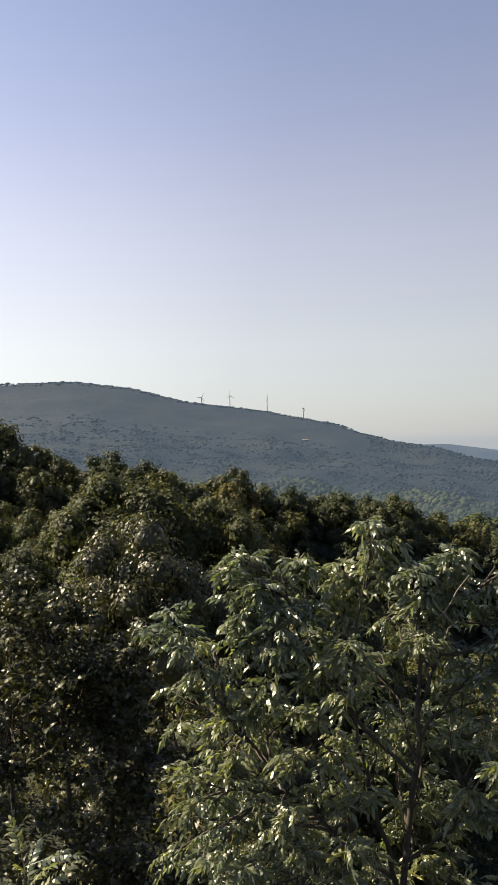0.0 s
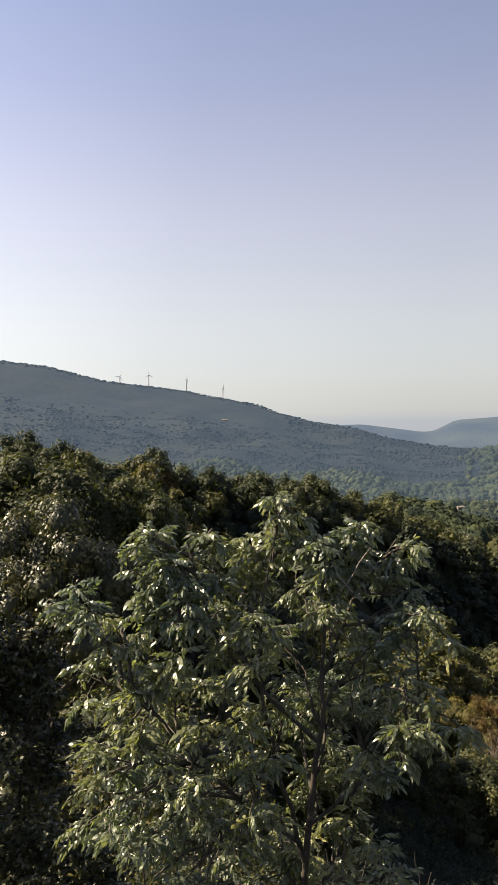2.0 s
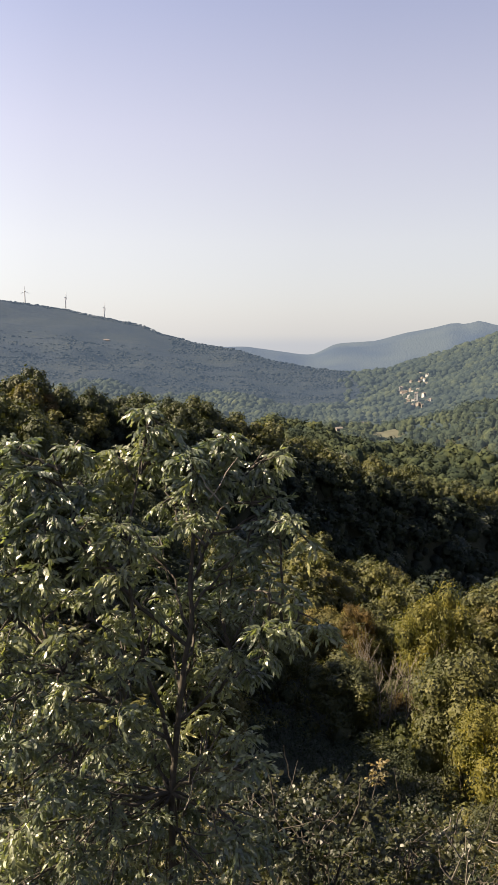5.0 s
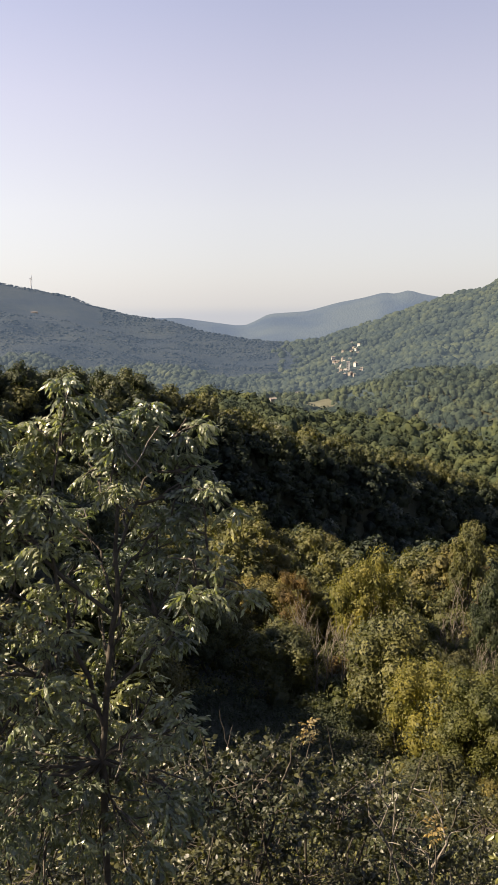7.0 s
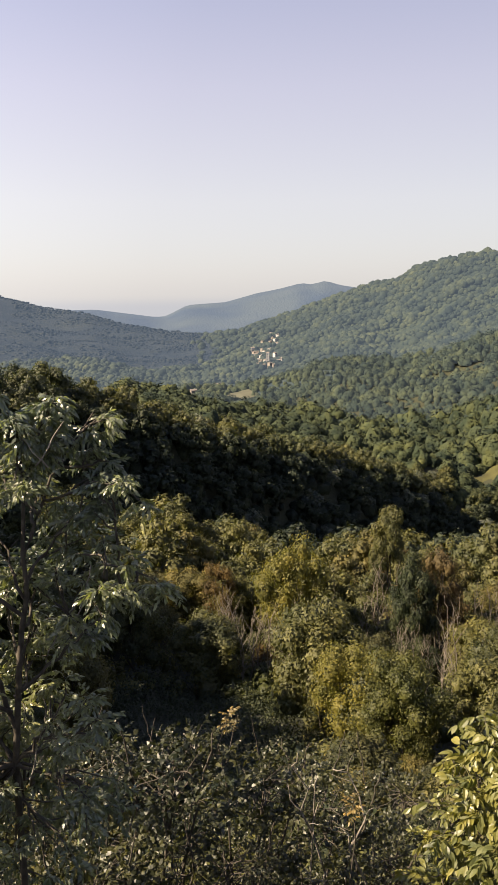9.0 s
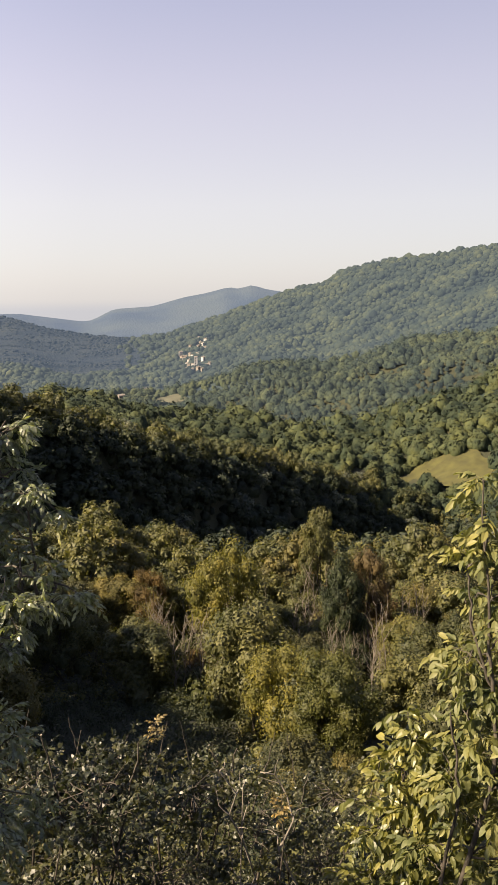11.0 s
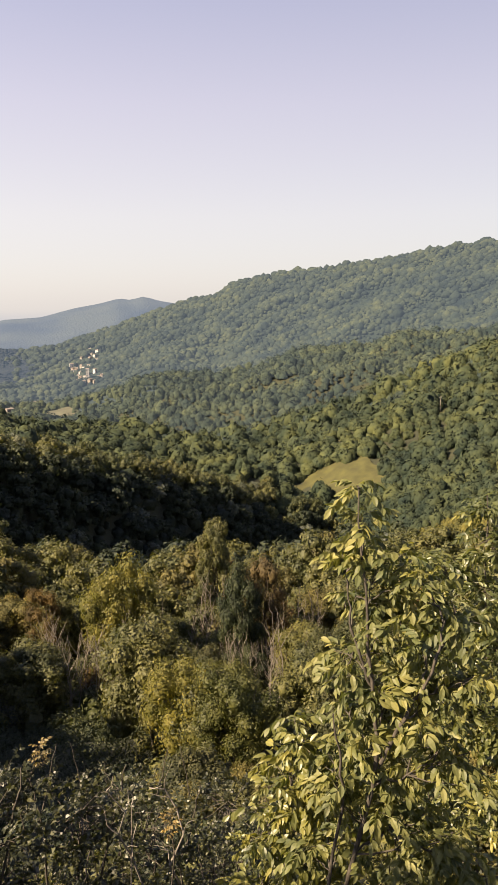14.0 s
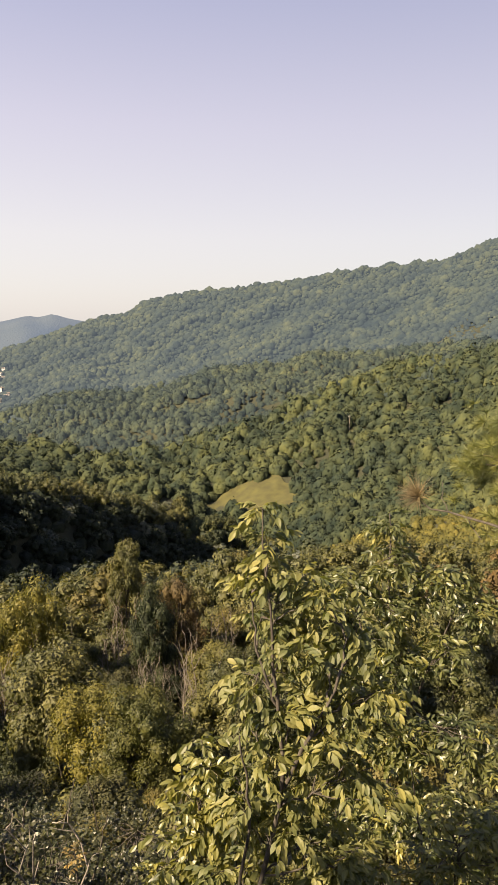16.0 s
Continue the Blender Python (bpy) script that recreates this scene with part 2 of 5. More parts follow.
GROUND = ground_mat()

# ---- the lie of the land: heights along each bearing ----


def at(az, el, r, shift=(0, 0, 0)):
    """A place by bearing right of the first view, elevation and level distance from the first eye, or from a spot shifted from it."""
    return Vector((r * math.sin(radians(az)), r * math.cos(radians(az)), EYE + r * math.tan(radians(el)))) + Vector(shift)


SKY_AZ = (-180, -90, -40, -18.4, -13.2, -9, -4.7, -1.4, 1.4, 4.15, 7.1, 8.3, 11.3, 14.3, 16.7, 19.7, 23.5, 25.6, 30, 34.7, 37.7, 38.9, 41.5, 46.4, 49.8, 53, 57, 60.7, 64.6, 75, 110, 180)
SKY_EL = (4, 4, 4.2, 4.36, 4.53, 4.03, 2.9, 2.49, 2.08, 1.5, 0.92, 0.34, -0.43, -0.9, -1.65, -2.2, -2.56, -2.3, -0.9, 0.79, 1.45, 2.2, 2.88, 3.4, 3.9, 4.45, 5.03, 5.29, 6.68, 8.0, 6, 4)
SKY_R_AZ = (-180, -40, 0, 8, 16, 24, 30, 35, 42, 54, 66, 80, 180)
SKY_R = (900, 2600, 2500, 2300, 1900, 1600, 1600, 1500, 1300, 1000, 800, 700, 900)
CREST_AZ = (-180, -60, -40, -18.5, -16, -12.9, -10.4, -6.4, -1.9, 3.4, 9.9, 14, 16.9, 20.5, 25.3, 31.3, 35.2, 40, 44.5, 47, 50, 56, 66, 80, 180)
CREST_EL = (4, 8, 6, 2.3, 1.66, -0.3, -0.57, -1.9, -2.4, -3.6, -3.8, -4.75, -6.3, -7.3, -9.0, -10.4, -11.5, -12.5, -13.5, -14.8, -15.5, -15, -12, -8, 4)
CREST_R_AZ = (-180, -40, -18, 0, 10, 14, 20.5, 25, 31, 35, 40, 44.5, 47, 50, 54, 66, 180)
CREST_R = (90, 80, 86, 90, 96, 104, 119, 133, 156, 176, 205, 232, 235, 200, 140, 130, 90)
FLOOR_AZ = (-180, -40, 10, 20, 27, 35, 40, 45, 50, 55, 66, 80, 180)
FLOOR_R = (500, 800, 800, 800, 650, 440, 360, 300, 272, 245, 200, 180, 500)
FLOOR_Z = (-20, -90, -95, -105, -92, -80, -72, -66, -60, -54, -40, -30, -20)
SPUR_AZ = (-180, 33, 38.4, 45, 49.2, 53.5, 57.7, 61.8, 65, 78, 180)
SPUR_EL = (-6, -6, -4.85, -2.7, -2.26, -1.58, -0.9, -0.47, 0, 2, 2)
SPUR_R = (800, 800, 740, 680, 640, 600, 570, 530, 500, 450, 450)
FAR_AZ = (-180, 0, 14.8, 19.3, 20.1, 21.7, 24.6, 26.9, 28.7, 30.3, 31.1, 32.1, 33.2, 34.7, 38, 60, 180)
FAR_EL = (-1, -1, -0.7, -1.33, -1.26, -0.47, -0.29, 0.33, 0.65, 1.05, 0.93, 1.19, 0.86, 0.61, 0, -1, -1)
NEAR_R = (0.0, 1.2, 2.4, 3.8, 6.0, 12.0, 25.0, 50.0, 80.0)
NEAR_L = (-1.6, -1.6, -3.4, -4.6, -5.6, -7.6, -9.0, -12.0, -13.0)
NEAR_C = (-1.6, -1.6, -3.6, -5.0, -6.4, -10.5, -18.5, -28.5, -31.0)
NEAR_E = (-1.6, -1.6, -3.6, -5.0, -6.4, -10.0, -17.0, -24.5, -27.0)


def tab(az, xs, ys):
    return np.interp(az, xs, ys)


def waves(x, y, size, seed):
    """Smooth uneven swell, about -1 to 1, with forms of that size."""
    r = np.random.RandomState(seed)
    out = 0
    for k in range(7):
        a, ph = r.uniform(0, 6.28), r.uniform(0, 6.28)
        f = 6.28 / (size * r.uniform(0.6, 1.8))
        out = out + np.sin((x * math.cos(a) + y * math.sin(a)) * f + ph + 1.3 * np.sin((x * math.sin(a) - y * math.cos(a)) * f * 0.6))
    return out / 4.0


def profile(az):
    """Distances and heights, from the eye, of the land's nodes along one bearing."""
    w = np.clip((az + 2) / 16, 0, 1) if az < 60 else 1.0
    e = np.clip((az - 42) / 14, 0, 1)
    near = (1 - w) * np.array(NEAR_L) + w * ((1 - e) * np.array(NEAR_C) + e * np.array(NEAR_E))
    # the bowl's far rim climbs towards the shoulder
    rim = max(0.0, 1 - abs(az - 18) / 11)
    near = near + rim * np.array((0, 0, 0, 0, 0, 0, 0, 3.0, 6.0))
    behind = np.clip((abs(az - 15) - 75) / 40, 0, 1)
    near = (1 - behind) * near + behind * (-1.6 + np.array(NEAR_R) * 0.02)
    rc, rs, rf = tab(az, CREST_R_AZ, CREST_R), tab(az, SKY_R_AZ, SKY_R), tab(az, FLOOR_AZ, FLOOR_R)
    zc = rc * math.tan(radians(tab(az, CREST_AZ, CREST_EL))) - 6.5
    g = w * np.clip((52 - az) / 6, 0, 1)
    rg, gully = rc - 12 - 20 * g, min(near[-1] - 3 * w, zc - 3 - 15 * g)
    zs = rs * math.tan(radians(tab(az, SKY_AZ, SKY_EL))) - rs * 0.004
    zf = tab(az, FLOOR_AZ, FLOOR_Z)
    zh = 3800 * math.tan(radians(tab(az, FAR_AZ, FAR_EL)))
    k = np.clip((az - 33) / 5, 0, 1) * np.clip((100 - az) / 20, 0, 1)
    rm, zm = (1 - k) * (rf + rs) / 2 + k * tab(az, SPUR_AZ, SPUR_R), (1 - k) * ((zf + zs) / 2 - 6)
    zm += k * (tab(az, SPUR_AZ, SPUR_R) * math.tan(radians(tab(az, SPUR_AZ, SPUR_EL))) - 6)
    rr = [*NEAR_R, max(rg, 86), rc, rc + 20, rf, rm, rm * 1.13, rs, rs * 1.2, 3150, 3800, 4150, 4900]
    zz = [*near, gully, zc, zc - 5, zf, zm, zm + (zs - zm) * 0.13 - 14 * k, zs, zs - 0.06 * rs, -150, zh, -150, -160]
    if behind > 0.9:
        zz[9] = near[-1]
    return np.array(rr), np.array(zz)


AZ_STEP = 0.5
PROFILES = [profile(a) for a in np.arange(-180, 180.01, AZ_STEP)]
LOG_R = np.linspace(math.log(0.2), math.log(4900), 420)
LAND = np.array([np.interp(np.exp(LOG_R), rr, zz) for rr, zz in PROFILES])
k5 = np.array([1, 4, 6, 4, 1.0]) / 16
for _ in range(2):
    pad = np.pad(LAND, ((0, 0), (2, 2)), "edge")
    LAND = sum(k5[i] * pad[:, i:i + LAND.shape[1]] for i in range(5))
pad = np.pad(LAND, ((2, 2), (0, 0)), "wrap")
LAND = sum(k5[i] * pad[i:i + LAND.shape[0]] for i in range(5))
gr = np.exp(LOG_R)[None, :]
ga = np.radians(np.arange(-180, 180.01, AZ_STEP))[:, None]
gx, gy = gr * np.sin(ga), gr * np.cos(ga)
swell = waves(gx, gy, 130, 3) * np.clip((gr - 250) / 250, 0, 1) * 8 * np.clip((3300 - gr) / 800, 0.2, 1)
swell = swell + waves(gx, gy, 420, 5) * np.clip((gr - 500) / 900, 0, 1) * 9
skyline = np.array([tab(a, SKY_R_AZ, SKY_R) for a in np.arange(-180, 180.01, AZ_STEP)])[:, None]
LAND = LAND + swell * np.clip(np.abs(gr - skyline) / (0.25 * skyline), 0.05, 1) * (gr < 3000)
LAND = LAND + waves(gx, gy, 62, 12) * np.clip((gr - 170) / 60, 0, 1) * np.clip((640 - gr) / 120, 0, 1) * np.clip((np.degrees(ga) - 26) / 8, 0, 1) * 5.0
LAND = LAND + waves(gx, gy, 9, 8) * np.clip((gr - 5) / 20, 0, 1) * 0.5


def raise_crest(rk, el, cover, width):
    """Bring the skyline at distance rk, with trees of height cover on it, to its elevation."""
    for i, a in enumerate(np.arange(-180, 180.01, AZ_STEP)):
        r0 = rk(a)
        near_it = np.abs(LOG_R - math.log(r0)) < 0.12
        have = np.max((LAND[i, near_it] + cover(a)) / np.exp(LOG_R[near_it]))
        lack = (math.tan(radians(el(a))) - have) * r0
        LAND[i] += lack * np.exp(-((LOG_R - math.log(r0)) / width) ** 2)


raise_crest(lambda a: 3800, lambda a: tab(a, FAR_AZ, FAR_EL), lambda a: 0.0, 0.10)
raise_crest(lambda a: tab(a, SKY_R_AZ, SKY_R), lambda a: tab(a, SKY_AZ, SKY_EL), lambda a: tab(a, (6, 12, 24, 30), (2, 3, 4, 6)), 0.16)
raise_crest(lambda a: tab(a, CREST_R_AZ, CREST_R), lambda a: tab(a, CREST_AZ, CREST_EL), lambda a: 6.0, 0.08)


def land(x, y):
    """Height of the ground in the world."""
    az, r = np.degrees(np.arctan2(x, y)), np.hypot(x, y)
    u = (az + 180) / AZ_STEP
    v = (np.log(np.maximum(r, 0.21)) - LOG_R[0]) / (LOG_R[1] - LOG_R[0])
    i, j = np.clip(np.floor(u).astype(int), 0, LAND.shape[0] - 2), np.clip(np.floor(v).astype(int), 0, LAND.shape[1] - 2)
    fu, fv = u - i, np.clip(v - j, 0, 1)
    z = (LAND[i, j] * (1 - fu) + LAND[i + 1, j] * fu) * (1 - fv) + (LAND[i, j + 1] * (1 - fu) + LAND[i + 1, j + 1] * fu) * fv
    return z + EYE


def mesh_object(name, verts, faces, material, smooth=False):
    me = bpy.data.meshes.new(name)
    verts, faces = np.asarray(verts, np.float32), np.asarray(faces, np.int32)
    n = faces.shape[1]
    me.vertices.add(len(verts))
    me.vertices.foreach_set("co", verts.ravel())
    me.loops.add(faces.size)
    me.loops.foreach_set("vertex_index", faces.ravel())
    me.polygons.add(len(faces))
    me.polygons.foreach_set("loop_start", np.arange(len(faces), dtype=np.int32) * n)
    me.polygons.foreach_set("use_smooth", np.full(len(faces), smooth))
    me.update(calc_edges=True)
    me.materials.append(material)
    return me


def build_ground():
    deg = np.arange(-180, 180, AZ_STEP)
    take = np.where((deg > -32) & (deg < 84) & ((np.arange(len(deg)) % 2 == 0) | (deg > 14) & (deg < 38)) | (np.arange(len(deg)) % 12 == 0))[0]
    cols = np.arange(0, LAND.shape[1], 2)
    na, nr = len(take), len(cols)
    verts = np.stack([gx[take][:, cols], gy[take][:, cols], LAND[take][:, cols] + EYE], -1)
    verts[:, 0] = (0, 0, 0)
    i, j = np.meshgrid(np.arange(na), np.arange(nr - 1), indexing="ij")
    a, b = i * nr + j, ((i + 1) % na) * nr + j
    quads = np.stack([a, b, b + 1, a + 1], -1).reshape(-1, 4)
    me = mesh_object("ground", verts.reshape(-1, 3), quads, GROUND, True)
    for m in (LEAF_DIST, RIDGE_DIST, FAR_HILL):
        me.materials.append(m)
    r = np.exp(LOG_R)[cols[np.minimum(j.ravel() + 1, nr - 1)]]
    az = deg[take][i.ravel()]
    # the far slots carry the haze emission in their materials
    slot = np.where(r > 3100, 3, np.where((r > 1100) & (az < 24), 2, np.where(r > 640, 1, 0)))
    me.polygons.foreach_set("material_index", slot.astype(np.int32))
    return tagged(new("ground", me), "hillside ground under brush, falling into a wooded valley", "ground", kind="structure")


build_ground()

# ---- plants: forms ----


def joined(pieces):
    """One set of vertices and faces out of several."""
    vs, fs, n = [], [], 0
    for v, f in pieces:
        vs.append(np.asarray(v))
        fs.append(np.asarray(f) + n)
        n += len(v)
    return np.concatenate(vs), np.concatenate(fs)


def tube(points, radii, sides=6):
    """A tapered branch along points: vertices and triangles."""
    p = np.array([list(q) for q in points], float)
    n = len(p)
    d = np.gradient(p, axis=0)
    d /= np.linalg.norm(d, axis=1, keepdims=True) + 1e-9
    ref = np.where(np.abs(d[:, 2:3]) > 0.9, [[1.0, 0, 0]], [[0, 0, 1.0]])
    u = np.cross(d, ref)
    u /= np.linalg.norm(u, axis=1, keepdims=True) + 1e-9
    w = np.cross(d, u)
    a = np.arange(sides) * 2 * math.pi / sides
    rad = np.array(radii, float)[:, None, None]
    v = p[:, None] + rad * (np.cos(a)[None, :, None] * u[:, None] + np.sin(a)[None, :, None] * w[:, None])
    f = []
    for i in range(n - 1):
        for k in range(sides):
            a0, a1 = i * sides + k, i * sides + (k + 1) % sides
            f += [(a0, a1, a1 + sides), (a0, a1 + sides, a0 + sides)]
    return v.reshape(-1, 3), np.array(f)


def bent(a, b, rng, sag=0.1, n=6):
    """Points of a slightly crooked line from a to b."""
    a, b = np.array(list(a), float), np.array(list(b), float)
    t = np.linspace(0, 1, n)[:, None]
    size = np.linalg.norm(b - a)
    side = rng.normal(0, 1, 3)
    out = a + (b - a) * t + np.sin(t * math.pi) * side * sag * size * 0.5
    out[1:-1] += rng.normal(0, 0.02 * size, (n - 2, 3))
    return out


def part(name, data, material, parent, label="", smooth=True, kind=""):
    ob = new(name, mesh_object(name, data[0], data[1], material, smooth))
    ob.parent = parent
    return tagged(ob, label, kind=kind)


def blade(length, width, fold=0.25, curl=0.25):
    """One pointed leaf along +y, folded at the rib, its tip curling down."""
    h = width / 2
    c = curl * length
    z = fold * h
    v = [(0, 0, 0), (-h, 0.32 * length, z - 0.1 * c), (h, 0.36 * length, z - 0.12 * c), (-0.72 * h, 0.72 * length, 0.5 * z - 0.5 * c), (0.78 * h, 0.7 * length, 0.4 * z - 0.5 * c), (0, length, -c)]
    return np.array(v), np.array([(0, 2, 1), (1, 2, 4), (1, 4, 3), (3, 4, 5)])


def broad_blade(length, width, fold=0.25, curl=0.25):
    """One broad oval leaf along +y with a short point, arched down towards the tip."""
    h, c = width / 2, curl * length
    v = [(0, 0, 0)]
    for t, w, d in ((0.2, 0.72, 0.03), (0.48, 1.0, 0.2), (0.78, 0.7, 0.58)):
        v += [(-h * w, t * length, fold * h * w - d * c), (0, t * length, -d * c), (h * w, t * length, fold * h * w - d * c)]
    v.append((0, length, -c))
    f = [(0, 2, 1), (0, 3, 2), (7, 8, 10), (8, 9, 10)]
    for k in (1, 4):
        f += [(k, k + 1, k + 4), (k, k + 4, k + 3), (k + 1, k + 2, k + 5), (k + 1, k + 5, k + 4)]
    return np.array(v), np.array(f)


def turned(data, rx, ry, rz, place=(0, 0, 0), size=1.0):
    m = np.array(Euler((rx, ry, rz)).to_matrix())
    return data[0] @ m.T * size + np.array(place), data[1]


def compound_leaf(rng, pairs, length, leaflet, width, droop, blade=blade, hangs=(-0.1, 0.6)):
    """A feathered leaf along +y on a drooping stalk."""
    def spine(t):
        return np.array([0, length * (t - 0.25 * droop * t * t), -droop * length * t * t * 0.8])
    pts = [spine(t) for t in np.linspace(0, 1, 3)]
    pieces = [tube(pts, [0.0022, 0.0016, 0.001], 3)]
    for k in range(pairs):
        t = 0.35 + 0.6 * k / max(1, pairs - 1)
        s = leaflet * (0.8 + 0.35 * math.sin(math.pi * (0.25 + 0.6 * t))) * rng.uniform(0.88, 1.1)
        for side in (-1, 1):
            hang = -rng.uniform(*hangs) - 0.25 * droop
            pieces.append(turned(blade(s, width * s / leaflet, rng.uniform(0.1, 0.5), rng.uniform(0.1, 0.5)), hang, rng.uniform(-0.4, 0.4), -side * rng.uniform(0.8, 1.25), spine(t)))
    pieces.append(turned(blade(leaflet * 1.15, width * 1.1, 0.2, 0.3), -0.5 - 0.5 * droop, 0, rng.uniform(-0.2, 0.2), spine(1)))
    return joined(pieces)


def leaf_spray(rng, count, length, leaflet, width):
    """A short shoot along +y with single leaves round it."""
    pts = [(0, length * t, 0.12 * length * t * t) for t in np.linspace(0, 1, 3)]
    pieces = [tube(pts, [0.003, 0.002, 0.001], 3)]
    for k in range(count):
        t = 0.15 + 0.85 * k / count
        s = leaflet * rng.uniform(0.7, 1.2)
        pieces.append(turned(blade(s, width * s / leaflet, rng.uniform(0, 0.5), rng.uniform(0, 0.5)), rng.uniform(-0.7, 0.6), rng.uniform(-0.8, 0.8), rng.uniform(-1.9, 1.9), (0, length * t, 0.1 * length * t)))
    return joined(pieces)


def needle_tuft(rng, count, length):
    pieces = []
    for k in range(count):
        d = rng.normal(0, 1, 3) + (0, 0.9, 0.1)
        d *= length * rng.uniform(0.7, 1.0) / np.linalg.norm(d)
        side = np.cross(d, rng.normal(0, 1, 3))
        side *= 0.0018 / np.linalg.norm(side)
        pieces.append(((np.array([-side, side, d + side * 0.3])), np.array([(0, 1, 2)])))
    return joined(pieces)


def place_matrix(place, out, rng, size=1.0, roll=0.65):
    """A leaf that grows from place towards out, its face up."""
    y = Vector(list(out)).normalized()
    z = Vector((0, 0, 1)) + Vector(list(rng.normal(0, 0.22, 3)))
    x = y.cross(z).normalized()
    z = x.cross(y)
    m = Matrix((x, y, z)).transposed().to_4x4() @ Matrix.Rotation(rng.normal(0, roll), 4, "Y")
    return Matrix.Translation(Vector(list(place))) @ m @ Matrix.Scale(size, 4)


def leafy_plant(name, label, category, base, stems, blobs, leaves, material, seed, per_twig=7, bark=BARK, group="", apart_leaves=300, twig_r=0.004, rise=0.35, leaf_size=(0.75, 1.15), roll=0.65):
    """A tree or shrub near by. stems: (points, radius at the foot, at the tip). blobs: (centre, radii, twigs): where the foliage is."""
    rng = np.random.RandomState(seed)
    root = tagged(new(name), label, category, group)
    root.location = base
    inv = Vector(base)
    anchors = []
    for n, (points, r0, r1) in enumerate(stems):
        pts = np.array([list(Vector(p) - inv) for p in points])
        t = np.linspace(0, len(pts) - 1, 14)
        fine = np.stack([np.interp(t, np.arange(len(pts)), pts[:, c]) for c in range(3)], 1)
        fine[1:-1] += rng.normal(0, 0.25 * r0 + 0.004, (12, 3))
        part("trunk" if n == 0 else "limb", tube(fine, np.linspace(r0, r1, 14), 8), bark, root)
        anchors.append(fine[3:])
    anchors = np.concatenate(anchors)
    twigs, spots = [], []
    for centre, radii, count in blobs:
        c = np.array(list(Vector(centre) - inv))
        high = np.linalg.norm(radii)
        low = anchors[np.argmin(np.linalg.norm(anchors - (c - np.array([0, 0, rise * high + 0.05])), axis=1))]
        spray = bent(low, c + np.array([0, 0, 0.25 * radii[2]]), rng, 0.12, 9)
        twigs.append(tube(spray, np.linspace(twig_r * 2.4, twig_r, 9), 5))
        for _ in range(count):
            d = rng.normal(0, 1, 3)
            d /= np.linalg.norm(d)
            tip = c + d * np.array(radii) * rng.uniform(0.35, 1.0) ** 0.6
            line = bent(spray[rng.randint(3, 9)], tip, rng, 0.14)
            twigs.append(tube(line, np.linspace(twig_r * 1.6, twig_r * 0.5, 6), 4))
            way = line[-1] - line[-2]
            for k in range(per_twig):
                t = 1 - 0.42 * k / per_twig
                p = line[0] + 0.0
                f = t * 5
                i = min(4, int(f))
                p = line[i] + (line[i + 1] - line[i]) * (f - i)
                ang = k * 2.4 + rng.uniform(0, 0.8)
                out = np.array([math.cos(ang), math.sin(ang), rng.uniform(-0.15, 0.7)]) + 0.35 * way / (np.linalg.norm(way) + 1e-6)
                spots.append(place_matrix(p, out, rng, rng.uniform(*leaf_size), roll))
    part("twig_mass", joined(twigs), bark, root, kind="stuff")
    meshes = [mesh_object("leaf", v, f, material, False) for v, f in leaves]
    order = rng.permutation(len(spots))
    rest = []
    for k, s in enumerate(order):
        m = spots[s]
        if k < apart_leaves:
            ob = new("leaf", meshes[s % len(meshes)])
            ob.parent, ob.matrix_basis = root, m
        else:
            v, f = leaves[s % len(leaves)]
            a = np.array(m)
            rest.append((v @ a[:3, :3].T + a[:3, 3], f))
    if rest:
        part("foliage", joined(rest), material, root, smooth=False, kind="stuff")
    return root


def tris_cloud(rng, places, normals, size, spread=0.3):
    """Leaf facets of one triangle each, for crowns far off."""
    n = len(places)
    nrm = normals + rng.normal(0, spread, (n, 3))
    nrm /= np.linalg.norm(nrm, axis=1, keepdims=True)
    u = np.cross(nrm, rng.normal(0, 1, (n, 3)))
    u /= np.linalg.norm(u, axis=1, keepdims=True)
    w = np.cross(nrm, u)
    s = (size * rng.uniform(0.6, 1.3, n))[:, None]
    v = np.stack([places - u * s * 0.8, places + u * s * 0.5 + w * s * 0.6, places + u * s * 0.6 - w * s * 0.5], 1)
    return v.reshape(-1, 3), np.arange(3 * n).reshape(-1, 3)[:, [0, 2, 1]]


def lump(rng, finer=1, low=-0.35, rough=0.16):
    """An uneven round mass of foliage of radius 1, open below."""
    bm = bmesh.new()
    bmesh.ops.create_icosphere(bm, subdivisions=finer + 1, radius=1.0)
    v = np.array([q.co[:] for q in bm.verts])
    f = np.array([[q.index for q in p.verts] for p in bm.faces])
    bm.free()
    f = f[v[f][:, :, 2].mean(1) > low]
    used, inv = np.unique(f, return_inverse=True)
    v, f = v[used], inv.reshape(-1, 3)
    ph = rng.uniform(0, 6.28, 6)
    h = np.sin(v[:, 0] * 4 + ph[0]) * np.sin(v[:, 1] * 4 + ph[1]) + np.sin(v[:, 2] * 5 + ph[2]) * np.sin(v[:, 0] * 6 + ph[3]) + 0.6 * np.sin(v[:, 1] * 8 + ph[4])
    return v * (1 + rough * 0.6 * h + rng.uniform(-rough, rough, len(v)) * 0.5)[:, None], f


